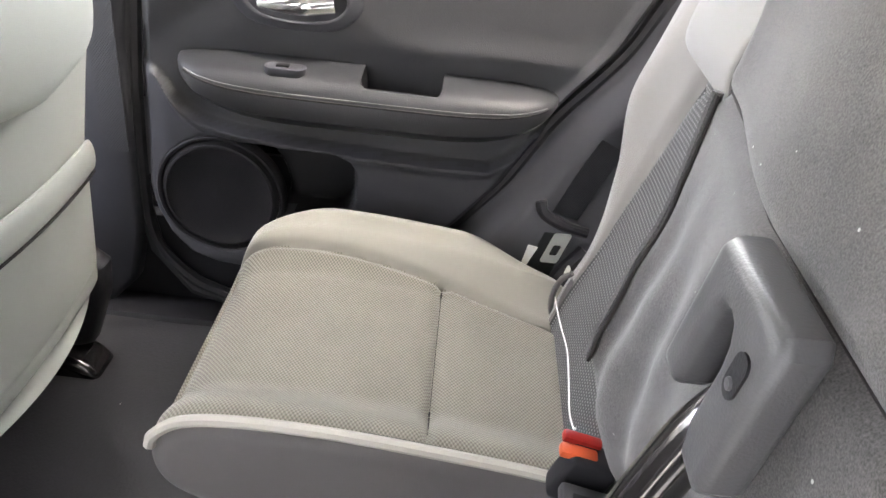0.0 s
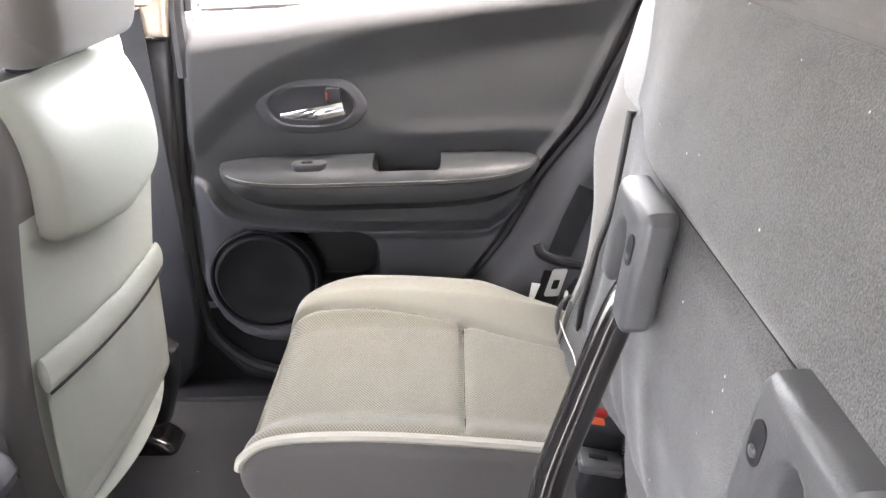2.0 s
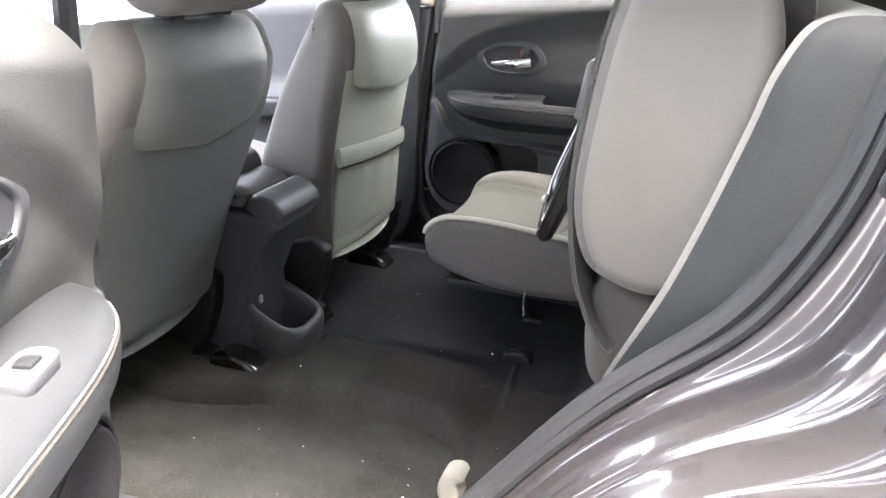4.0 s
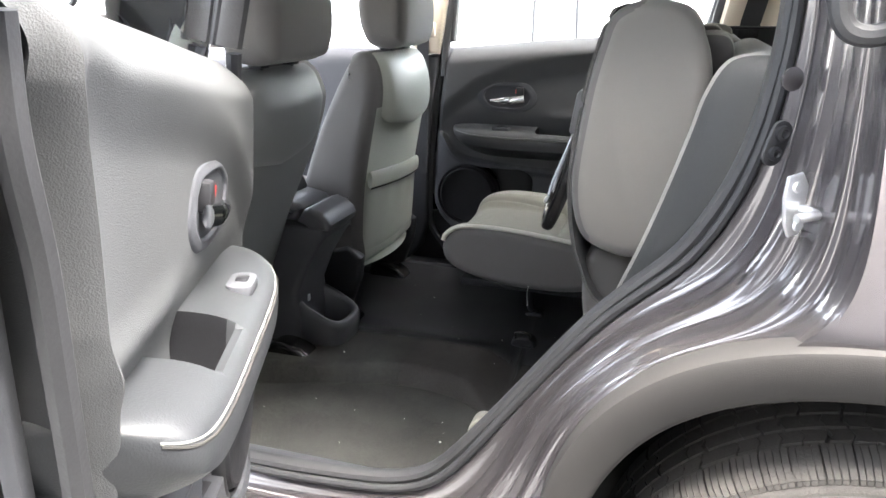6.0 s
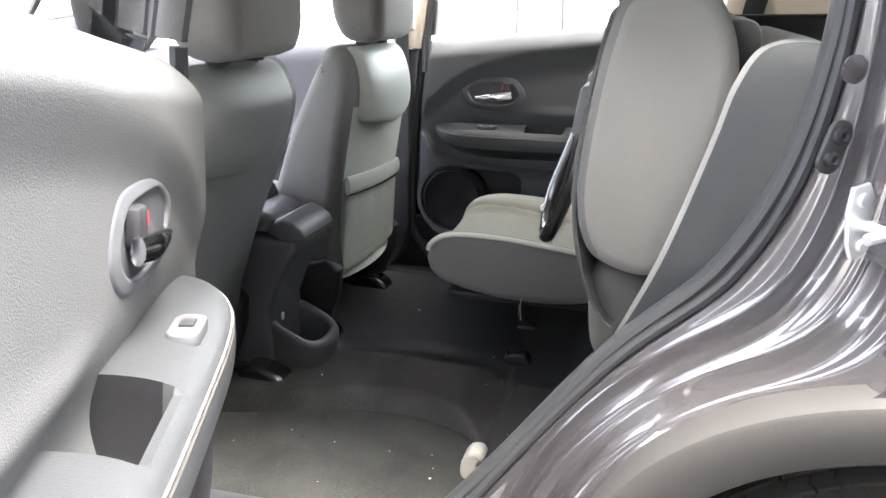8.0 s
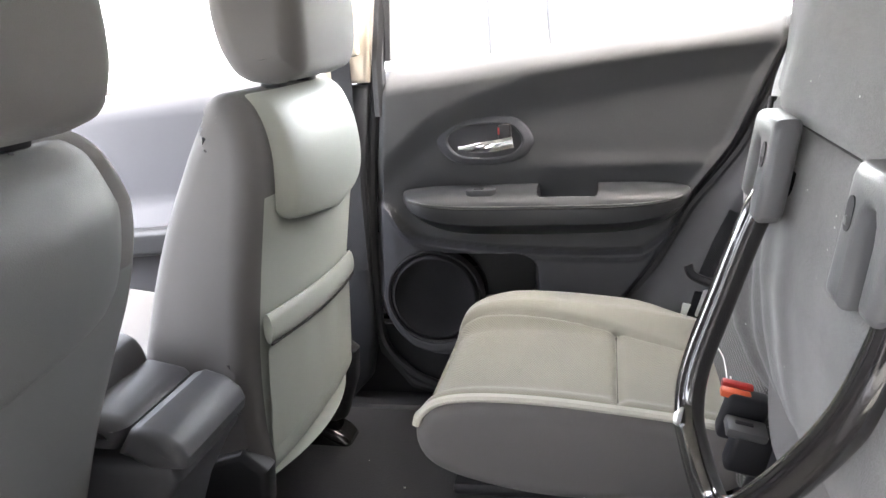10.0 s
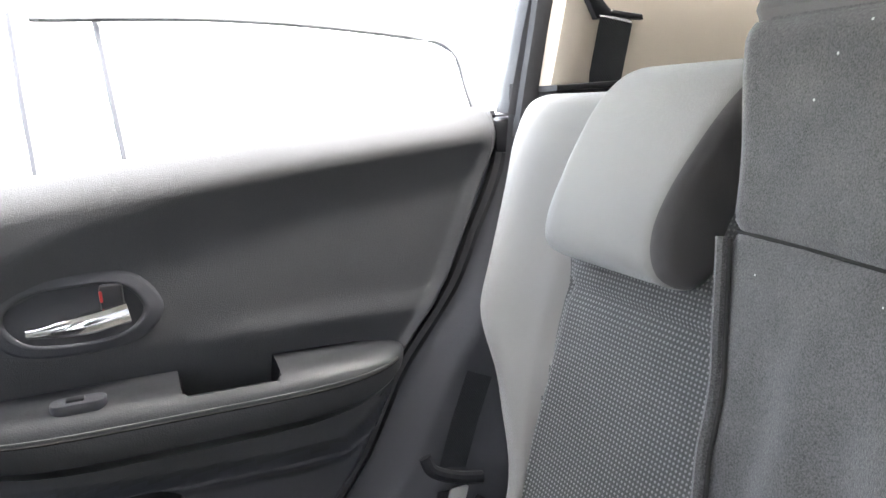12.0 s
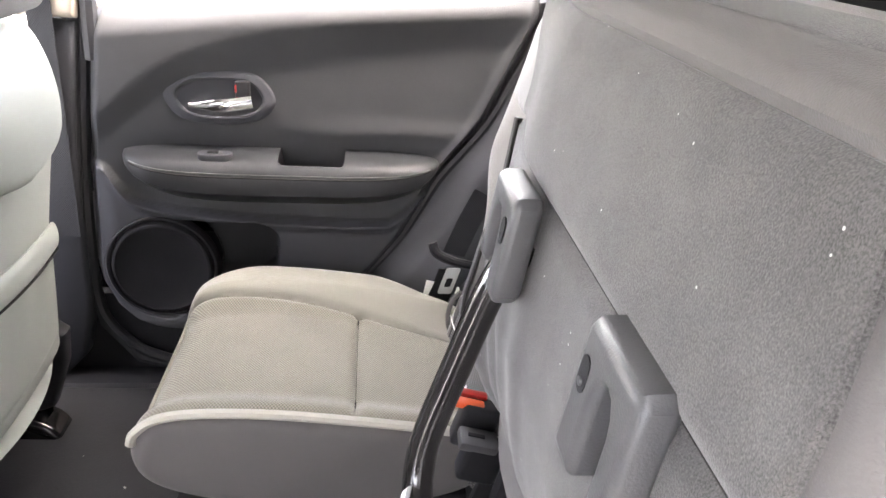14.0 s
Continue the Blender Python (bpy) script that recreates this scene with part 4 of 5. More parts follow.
UNDER = [(0.82, 0.245), (0.88, 0.208), (0.93, 0.188), (0.98, 0.178), (1.04, 0.172), (1.10, 0.175), (1.17, 0.185), (1.22, 0.196), (1.27, 0.207), (1.30, 0.215), (1.315, 0.224), (1.325, 0.238)]


def raised_shape(v):
    v.x += far_bow(v.y, v.z) * sm(0.30, 0.2, v.x)
    v.y += 0.02 * sm(1.20, 1.34, v.z) * sm(-0.3, -0.5, v.y) - 0.010 * sm(1.20, 1.12, v.z) * sm(-0.1, 0.06, v.y) - 0.016 * sm(1.1, 0.95, v.z) * sm(-0.1, 0.06, v.y)
    return v


body = part("cushion", puff(out, Y0, Y1, 0.024, 60, 30, raised_shape, lambda c: (1 if c.y > Y0 + 0.06 else 2) if c.y > Y0 + 0.002 and c.x < lerp_table(UNDER, c.z) + 0.030 else 0), [SHADED_CLOTH, CARPET, SIDE], raised)


def under_x(z):
    return lerp_table(UNDER, z)


def flap_edge(z):
    return lerp_table([(0.90, 0.036), (0.935, 0.044), (0.948, 0.064), (0.962, 0.058), (0.99, 0.057), (1.045, 0.066), (1.175, 0.081)], z)


def sheet(z0, z1, y0, y1, lift, nz, ny, wave=None, thick=0.006):
    bm = bmesh.new()
    front, back = [], []
    for j in range(nz + 1):
        z = z0 + (z1 - z0) * j / nz
        r1, r2 = [], []
        for i in range(ny + 1):
            y = y0 + ((flap_edge(z) if wave else y1 + 0.08 * (z - 1.176)) - y0) * i / ny
            e = min(i, ny - i) / ny * (y1 - y0)
            f = min(j, nz - j) / nz * (z1 - z0)
            w = wave(y, z) if wave else 0
            k = max(0.024 - max(y - Y0, 0), 0)
            x = under_x(z) + far_bow(y, z) - lift - w + 0.006 * (1 - sm(0, 0.008, f)) + 0.006 * (1 - sm(0, 0.008, (ny - i) / ny * (y1 - y0))) + 0.024 - math.sqrt(0.024 ** 2 - k * k)
            yy = y + 0.02 * sm(1.20, 1.34, z) * sm(-0.3, -0.5, y)
            if i == 0:
                r1.append(Vector((x + 0.003, yy, z)))
                r2.append(Vector((x + 0.003, yy + 0.002, z)))
            r1.append(Vector((x, yy, z)))
            r2.append(Vector((x + thick, yy, z)))
        front.append(r1)
        back.append(r2)
    a, _ = add_grid(bm, front)
    b, _ = add_grid(bm, back)
    for p, q in ((a[0], b[0]), (a[-1], b[-1]), ([r[0] for r in a], [r[0] for r in b]), ([r[-1] for r in a], [r[-1] for r in b])):
        for i in range(len(p) - 1):
            bm.faces.new((p[i], p[i + 1], q[i + 1], q[i]))
    return bm


part("carpet_panel", sheet(1.1742, 1.298, Y0 + 0.020, Y1 - 0.012, 0.006, 24, 110), CARPET, raised, "charcoal felt carpet on the underside")
part("edge_strip", sheet(1.2985, 1.324, Y0 + 0.020, Y1 - 0.014, 0.005, 12, 110), SIDE, raised, "grey woven strip along the top edge")


def folds(y, z):
    k = sm(-0.30, 0.05, y)
    w = k * (0.0042 * math.sin(y * 95 + 1.2 + (z - 1.0) * 5) * sm(1.17, 1.02, z) * sm(0.075, 0.04, y)) + 0.016 * sm(1.02, 0.93, z) * sm(-0.10, 0.05, y)
    return w + 0.002 * math.sin(y * 30)


flap = part("carpet_flap", sheet(0.845, 1.1722, Y0 + 0.020, Y1 - 0.012, 0.004, 40, 100, folds), CARPET, raised, "loose felt flap with piped edge and folds")
line = [(under_x(z) + far_bow(flap_edge(z), z) - 0.004 - folds(flap_edge(z), z), flap_edge(z) + 0.001, z) for z in [1.170 - 0.222 * i / 30 for i in range(31)]]
part("piping", tube(line, 0.0045, 8), CARPET, flap)
part("groove_cord", tube([(q[0] - 0.002, q[1] - 0.0085, q[2]) for q in line], 0.0018, 6), SEAM, flap)
line = [(under_x(1.173) + far_bow(y, 1.173) + 0.002, y, 1.173) for y in [Y0 + 0.02 + (Y1 - Y0 - 0.035) * i / 10 for i in range(11)]]
part("groove_cord", tube(line, 0.0016, 8), SEAM, flap)
part("skirt", puff([(0.205, 0.80), (0.200, 0.90), (0.225, 0.93), (0.29, 0.92), (0.31, 0.88), (0.27, 0.78), (0.235, 0.765)], Y0 + 0.05, Y1 - 0.1, 0.02, 12, 6), SIDE, raised, "grey cloth skirt at the hinge")
part("hinge_arm", tube([(0.255, -0.40, 0.80), (0.25, -0.40, 0.72), (0.26, -0.40, 0.62)], 0.016, 8), BLACK, raised)
part("hinge_arm", tube([(0.235, 0.0, 0.82), (0.22, 0.02, 0.72), (0.20, 0.03, 0.60)], 0.014, 8), BLACK, raised)

BRACKET = [(-0.058, -0.036), (-0.058, 0.034), (-0.050, 0.042), (0.050, 0.042), (0.058, 0.034), (0.058, -0.046), (0.052, -0.052), (0.016, -0.052), (0.012, -0.046), (0.012, 0.002), (0.009, 0.011), (0.003, 0.017), (-0.006, 0.019), (-0.015, 0.017), (-0.021, 0.011), (-0.024, 0.002), (-0.024, -0.036), (-0.030, -0.042), (-0.052, -0.042)]


BRACKET = [(0.68 * a, 0.85 * b) for a, b in BRACKET]


def bracket(yc, s, out, zc=1.150):
    """A leg bracket of the cushion; s turns it over."""
    b = part("leg_bracket", prism([(a * s, c) for a, c in BRACKET], lambda a, c, d: Vector((under_x(zc + c) - d, yc - a, zc + c)), out - 0.022, out, 0.0065, 4), GREY, raised, "moulded grey plastic bracket with bolt slot")
    # black plate set into the slot to imitate the shade of a deep hollow
    part("slot_shade", prism([(a * s, c) for a, c in rounded(-0.019, -0.034, 0.010, 0.018, 0.006, 3)], lambda a, c, d: Vector((under_x(zc + c) - d, yc - a, zc + c)), out - 0.024, out - 0.018), BLACK, b, "black plate standing for shade in the tube slot")
    part("bolt_slot", prism(rounded(-0.006, -0.010, 0.006, 0.010, 0.0055, 4), lambda a, c, d: Vector((under_x(zc + 0.008 + c) - d, yc - s * 0.024 + a, zc + 0.008 + c)), out - 0.006, out + 0.0004), BLACK, b)
    part("bolt", lathe([(0.0, 0.0), (0.003, 0.0), (0.0026, 0.0012), (0.0, 0.0014)], lambda a, c, h: Vector((under_x(zc + 0.004) - out - 0.0004 - h, yc - s * 0.024 + a, zc + 0.004 + c)), 10), GREY, b)
    return b


bracket(-0.176, 1, 0.034)
bracket(-0.408, -1, 0.022)
leg_path = spline([(0.176, -0.182, 1.140), (0.152, -0.184, 1.112), (0.124, -0.190, 1.035), (0.103, -0.200, 0.975), (0.097, -0.217, 0.940), (0.099, -0.250, 0.926), (0.103, -0.290, 0.918), (0.108, -0.322, 0.919), (0.118, -0.348, 0.938), (0.140, -0.385, 0.990), (0.160, -0.418, 1.050), (0.172, -0.436, 1.105), (0.178, -0.432, 1.135)], 8)
leg = part("folding_leg", tube(leg_path, 0.0125, 16), TUBE, raised, "glossy black steel tube leg, folded")
part("leg_bolt", lathe([(0.0, 0.004), (0.005, 0.004), (0.008, 0.0), (0.008, -0.003), (0.0, -0.003)], lambda a, b, h: Vector((0.088 + 0.3 * a, -0.228 + a * 0.9 - 0.3 * h, 0.943 + b)) - Vector((h, 0, 0)), 12), STEEL, leg)

# ---------- belts and buckles ----------
buckle = thing("seat_belt_buckle", (0.19, 0.10, 0.70), "black seat belt buckle with orange red button", "seat belt buckle")
tilt = pose(0, 0, 0, 8, 14, 0)
part("buckle_body", box((0.196, 0.105, 0.764), (0.052, 0.030, 0.068), 0.007, 3, tilt), BLACK, buckle)
part("button", box((0.186, 0.100, 0.797), (0.038, 0.014, 0.010), 0.003, 2, tilt), ORANGE, buckle, "orange red release button")
part("button_rim", box((0.190, 0.113, 0.802), (0.040, 0.012, 0.010), 0.003, 2, tilt), RED, buckle)
bk2 = thing("seat_belt_buckle", (0.20, 0.075, 0.68), "grey topped seat belt buckle tucked beside the cushion", "seat belt buckle")
part("buckle_body", box((0.200, 0.070, 0.735), (0.052, 0.032, 0.06), 0.007, 3, tilt), BLACK, bk2)
part("buckle_top", box((0.194, 0.066, 0.766), (0.050, 0.032, 0.014), 0.004, 2, tilt), GREY, bk2)
part("slot", box((0.192, 0.066, 0.774), (0.022, 0.006, 0.003), 0.001, 2, tilt), BLACK, bk2)
part("stay", box((0.21, 0.08, 0.67), (0.03, 0.012, 0.10), 0.003, 2, tilt), BLACK, buckle)
tagged(obj("loose_thread", tube(spline([(0.196, 0.462, 0.738), (0.196, 0.42, 0.741), (0.197, 0.37, 0.746), (0.200, 0.31, 0.752), (0.196, 0.25, 0.758), (0.188, 0.18, 0.775), (0.186, 0.14, 0.79), (0.182, 0.118, 0.812)], 6), 0.0010, 6), PAPER), "white cord lying along the cushion's edge", "cord")

rbelt = thing("rear_seat_belt", (0.2, 0.57, 0.70), "black rear seat belt with metal tongue beside the backrest", "seat belt")


def strap(pts, w, axis):
    bm = bmesh.new()
    ax = Vector(axis).normalized()
    p = [Vector(q) for q in pts]
    add_tube(bm, p, [(w / 2, 0.0012)] * len(p), 8, squash=ax)
    return bm


part("upper_webbing", strap([(0.262, 0.585, 0.905), (0.235, 0.578, 0.85), (0.212, 0.575, 0.79)], 0.047, (1, 0.3, 0.45)), WEB, rbelt)
part("lower_webbing", strap([(0.205, 0.570, 0.76), (0.19, 0.568, 0.71), (0.176, 0.566, 0.66)], 0.045, (1, 0.3, 0.3)), WEB, rbelt)
part("tongue_grip", tube(spline([(0.172, 0.568, 0.815), (0.180, 0.562, 0.797), (0.212, 0.560, 0.782), (0.246, 0.560, 0.774)], 6), 0.0085, 10), BLACK, rbelt)
tg = part("tongue_plate", prism(rounded(-0.013, -0.026, 0.013, 0.026, 0.004, 3), lambda a, b, d: Vector((0.204 + a + 0.3 * b, 0.556 - d, 0.745 + b)), 0.0, 0.002), STEEL, rbelt)
part("tongue_hole", prism(rounded(-0.005, -0.013, 0.006, 0.004, 0.002, 2), lambda a, b, d: Vector((0.204 + a + 0.3 * b, 0.5535 - d, 0.747 + b)), 0.0, 0.001), BLACK, tg)
part("anchor_strap", tube(spline([(0.25, 0.565, 0.74), (0.215, 0.55, 0.70), (0.195, 0.53, 0.665)], 6), 0.012, 8), BLACK, rbelt)
part("care_label", prism([(0.153, 0.690), (0.158, 0.690), (0.178, 0.742), (0.163, 0.745)], lambda a, b, d: Vector((a, 0.558 - d, b)), 0.0, 0.001), PAPER, rbelt, "white paper label")
part("shoulder_webbing", strap([(0.478, 0.612, 1.235), (0.482, 0.610, 1.28), (0.496, 0.604, 1.350), (0.498, 0.612, 1.358)], 0.052, (1, 0, 0)), WEB, rbelt)
part("belt_guide", prism([(0.443, 1.43), (0.468, 1.385), (0.490, 1.364), (0.541, 1.357), (0.543, 1.350), (0.50, 1.352), (0.468, 1.352), (0.44, 1.40)], lambda a, b, d: Vector((a, d - 0.10 * (b - 1.268), b)), 0.615, 0.632, 0.003), BLACK, rbelt)
tagged(obj("label_tab", prism([(0.178, 0.636), (0.190, 0.620), (0.211, 0.632), (0.212, 0.661)], lambda a, b, d: Vector((a, 0.07 - d, b)), 0.0, 0.002), PAPER), "white paper tab under the seat", "label")
tagged(obj("label_tab", prism([(0.204, 0.604), (0.225, 0.583), (0.222, 0.612)], lambda a, b, d: Vector((a, 0.07 - d, b)), 0.0, 0.002), PAPER), "small white paper tab under the seat", "label")
tagged(obj("hinge_cover", puff([(-0.020, 0.452), (-0.024, 0.480), (-0.012, 0.505), (0.010, 0.510), (0.020, 0.498), (0.010, 0.484), (0.014, 0.455)], -0.392, -0.345, 0.008, 6, 5), PIPING), "pale plastic clip on the floor beside the sill", "clip")

latch = thing("floor_latch", (-0.02, 0.10, 0.475), "black and steel seat latch in the floor", "latch")
part("base", puff([(-0.036, 0.462), (-0.036, 0.482), (-0.016, 0.490), (0.012, 0.487), (0.022, 0.462)], 0.082, 0.124, 0.008, 6, 5), BLACK, latch)
part("loop", tube(spline([(-0.026, 0.086, 0.480), (-0.029, 0.086, 0.500), (-0.008, 0.086, 0.504), (0.008, 0.086, 0.497), (0.010, 0.086, 0.482)], 5), 0.003, 8), TUBE, latch)
tagged(obj("loose_thread", tube(spline([(-0.006, 0.110, 0.625), (-0.008, 0.106, 0.60), (-0.004, 0.104, 0.575), (-0.007, 0.102, 0.575)], 5), 0.0008, 6), PAPER), "short white thread hanging under the cushion", "cord")

# ---------- near body side ----------
IN = [(-0.47, 1.46), (-0.488, 1.20), (-0.515, 0.90), (-0.525, 0.70), (-0.50, 0.60), (-0.43, 0.566), (-0.28, 0.560), (-0.109, 0.569), (-0.04, 0.582), (0.011, 0.605), (0.055, 0.652), (0.100, 0.709), (0.136, 0.756), (0.190, 0.830), (0.253, 0.911), (0.310, 0.967), (0.358, 1.015), (0.405, 1.10), (0.433, 1.193), (0.447, 1.328), (0.43, 1.42), (0.36, 1.46), (0.15, 1.47), (-0.2, 1.47)]
OUT = [(-0.52, 1.54), (-0.56, 1.22), (-0.60, 0.90), (-0.60, 0.66), (-0.58, 0.50), (-0.46, 0.455), (-0.28, 0.45), (-0.06, 0.455), (0.05, 0.475), (0.135, 0.53), (0.202, 0.64), (0.224, 0.742), (0.264, 0.836), (0.324, 0.905), (0.402, 0.948), (0.475, 0.966), (0.524, 1.015), (0.532, 1.10), (0.526, 1.20), (0.519, 1.32), (0.50, 1.46), (0.40, 1.54), (0.15, 1.56), (-0.2, 1.56)]
SECTION = [(0.0, -0.712), (0.10, -0.730), (0.22, -0.740), (0.34, -0.746), (0.41, -0.756), (0.47, -0.786), (0.53, -0.803), (0.61, -0.810), (0.68, -0.817), (0.73, -0.846), (0.79, -0.864), (0.87, -0.869), (0.92, -0.882), (0.96, -0.908), (1.0, -0.922)]
inner, outer = spline([(a, 0, b) for a, b in IN], 24, True), spline([(a, 0, b) for a, b in OUT], 24, True)


def eased(loop, sigma):
    """Evens out a closed loop of points."""
    a = np.array([tuple(p) for p in loop])
    k = np.exp(-0.5 * (np.arange(-4 * sigma, 4 * sigma + 1) / sigma) ** 2)
    k /= k.sum()
    return [Vector(q) for q in sum(w * np.roll(a, -j, axis=0) for j, w in zip(range(-4 * sigma, 4 * sigma + 1), k))]


inner, outer = eased(inner, 9), eased(outer, 14)
bm = bmesh.new()
rows = []
for s, y in smooth_table(SECTION, 8):
    rows.append([Vector((p.x + (q.x - p.x) * s, y, p.z + (q.z - p.z) * s)) for p, q in zip(inner, outer)])
add_grid(bm, rows, True)
tagged(obj("body_side", bm, PAINT, 60), "grey metallic painted door jamb and sill", "car body", kind="structure")
bm = bmesh.new()
add_tube(bm, [Vector((p.x, -0.722, p.z)) for p in inner], [(0.016, 0.011)] * len(inner), 10, squash=(0, 1, 0))
add_tube(bm, [Vector((p.x + (q.x - p.x) * 0.10, -0.738, p.z + (q.z - p.z) * 0.10)) for p, q in zip(inner, outer)], 0.007, 8, True)
tagged(obj("body_seal", bm, RUBBER), "grey black rubber seal round the door opening", "seal", kind="structure")
# near quarter panel, inner side wall
bm = bmesh.new()
rows = []
pts = outer[14 * 24:21 * 24]
edge_x = np.interp(np.linspace(0.93, 1.55, 81), [p.z for p in pts if p.z < 1.5], [p.x for p in pts if p.z < 1.5])
edge_x = np.convolve(np.pad(edge_x, 8, mode="edge"), np.ones(17) / 17, mode="valid")
for j in range(81):
    z, x0 = 0.93 + 0.62 * j / 80, float(edge_x[j]) + 0.008
    rows.append([Vector((x0 + (1.55 - x0) * i / 60, -0.926 - 0.016 * math.sin(math.pi * min(max(x0 + (1.55 - x0) * i / 60 - 0.49, 0) / 0.45, 1) / 2) + 0.64 * max(z - 1.0, 0) ** 1.12, z)) for i in range(61)])
add_grid(bm, rows)
tagged(obj("quarter_panel", bm, PAINT), "grey metallic rear quarter panel", "car body", kind="structure")
WX, WZ = 0.63, 0.565


def arch(ra, rb, power, t):
    """A point of the flattened wheel arch, from its centre."""
    c, s = math.cos(t), math.sin(t)
    return ra * math.copysign(abs(c) ** (2 / power), c), rb * math.copysign(abs(s) ** (2 / power), s)


def arch_row(ra, rb, power, y, t0, t1, n):
    out = []
    for i in range(n + 1):
        a, b = arch(ra, rb, power, math.radians(t0 + (t1 - t0) * i / n))
        out.append(Vector((WX + a, y, 0.543 + b)))
    return out


bm = bmesh.new()
rows = []
for ra, rb, y in ((0.378, 0.388, -0.912), (0.378, 0.388, -0.928), (0.381, 0.392, -0.937), (0.386, 0.398, -0.941), (0.408, 0.424, -0.945), (0.425, 0.444, -0.945), (0.429, 0.448, -0.943), (0.430, 0.449, -0.938), (0.430, 0.449, -0.90)):
    rows.append(arch_row(ra, rb, 2.7, y, -4, 184, 90))
add_grid(bm, rows)
tagged(obj("wheel_arch", bm, CLAD), "unpainted grey plastic wheel arch cladding", "car body", kind="structure")
bm = bmesh.new()
rows = [arch_row(0.400, 0.418, 2.6, y, -6, 186, 40) for y in (-0.92, -0.80, -0.66, -0.64)]
rows.append(arch_row(0.03, 0.03, 2.0, -0.60, -6, 186, 40))
add_grid(bm, rows)
tagged(obj("wheel_housing", bm, BLACK), "black inner wheel housing", "car body", kind="structure")

HX, HZ, TR = 0.612, 0.510, 0.338
wheel = thing("wheel", (HX, -0.80, HZ - TR), "rear wheel with black treaded tyre and alloy rim", "wheel")
put = lambda a, b, h: Vector((HX + a, -0.80 - h, HZ + b))
ty = part("tyre", lathe([(0.215, -0.095), (0.25, -0.108), (0.295, -0.110), (0.318, -0.100), (TR - 0.007, -0.085), (TR - 0.007, 0.066), (TR - 0.010, 0.082), (TR - 0.018, 0.098), (0.306, 0.109), (0.300, 0.1095), (0.298, 0.1112), (0.294, 0.1112), (0.292, 0.1096), (0.286, 0.1096), (0.284, 0.1118), (0.262, 0.113), (0.258, 0.110), (0.240, 0.106), (0.217, 0.094)], put, 128), TYRE, wheel)
bm = bmesh.new()
rng = random.Random(4)


def tread_block(a, w, span, lean):
    """A block over the angles a to a + w; span lists (radius, height) along its top."""
    top, low = [], []
    for k, (r, h) in enumerate(span):
        skew = lean * (0.5 - abs(k / (len(span) - 1) - 0.5))
        for aa in (a + skew, a + w + skew):
            top.append(bm.verts.new(put(r * math.cos(aa), r * math.sin(aa), h)))
            low.append(bm.verts.new(put((r - 0.0075) * math.cos(aa), (r - 0.0075) * math.sin(aa), h)))
    n = len(span)
    for k in range(n - 1):
        q = 2 * k
        bm.faces.new((top[q], top[q + 1], top[q + 3], top[q + 2]))
        bm.faces.new((low[q], top[q], top[q + 2], low[q + 2]))
        bm.faces.new((top[q + 1], low[q + 1], low[q + 3], top[q + 3]))
    for q in (0, 2 * n - 2):
        bm.faces.new((low[q], low[q + 1], top[q + 1], top[q]))


for h0, h1, lean, cnt in ((-0.084, -0.052, 0.02, 90), (-0.046, -0.015, -0.03, 84), (-0.009, 0.021, 0.03, 88), (0.027, 0.055, -0.025, 84)):
    for i in range(cnt):
        a = 2 * math.pi * (i + rng.uniform(-0.08, 0.08)) / cnt
        tread_block(a, 2 * math.pi / cnt * 0.92, [(TR, h0), (TR, (h0 + h1) / 2), (TR, h1)], lean)
for i in range(248):
    a = 2 * math.pi * i / 248
    tread_block(a, 2 * math.pi / 248 * (0.72 if i % 4 == 3 else 0.90), [(TR - 0.0005, 0.060), (TR - 0.003, 0.080), (TR - 0.009, 0.095), (TR - 0.019, 0.106)], 0.004)
part("tread", bm, TYRE, ty, "", 25)["kind"] = "stuff"
rim = part("rim", lathe([(0.216, -0.09), (0.216, 0.09), (0.208, 0.092), (0.200, 0.075), (0.19, 0.03), (0.05, 0.03), (0.0, 0.04)], put, 64), ALLOY, wheel)
for i in range(5):
    t = 2 * math.pi * i / 5
    part("spoke", tube([put(0.04 * math.cos(t), 0.04 * math.sin(t), 0.06), put(0.2 * math.cos(t), 0.2 * math.sin(t), 0.075)], 0.02, 8), ALLOY, rim)

# striker, switch and plugs on the jamb
striker = thing("door_striker", (0.469, -0.812, 1.07), "zinc steel door striker bolted to the jamb", "striker")
tilt = pose(0, 0, 0, 0, -10, 38)
part("plate", prism([(-0.012, -0.036), (0.012, -0.036), (0.017, -0.012), (0.017, 0.02), (0.010, 0.036), (-0.010, 0.036), (-0.017, 0.012), (-0.017, -0.02)], lambda a, b, d: Vector((0.469, -0.812, 1.107)) + tilt @ Vector((a, -d, b)), 0.0, 0.006, 0.002), STEEL, striker)
part("loop", tube(spline([Vector((0.469, -0.812, 1.107)) + tilt @ Vector(q) for q in ((0.006, -0.004, -0.006), (0.004, -0.03, -0.006), (-0.016, -0.040, 0.0), (-0.034, -0.040, 0.002))], 6), 0.0055, 10), STEEL, striker)
for dz in (-0.024, 0.022):
    part("screw", lathe([(0.0, 0.004), (0.006, 0.003), (0.007, 0.0), (0.0, 0.0)], lambda a, b, h: Vector((0.469, -0.812, 1.107)) + tilt @ Vector((a, -0.006 - h, dz + b)), 14), STEEL, striker)
tilt2 = pose(0, 0, 0, 0, 18, 30)
c2 = Vector((0.444, -0.778, 1.170))
switch = thing("door_switch", c2, "black rubber door switch on the painted jamb", "switch")
part("base", prism(rounded(-0.013, -0.027, 0.013, 0.027, 0.0125, 6), lambda a, b, d: c2 + tilt2 @ Vector((a, -d, b)), 0.0, 0.006, 0.002), RUBBER, switch)
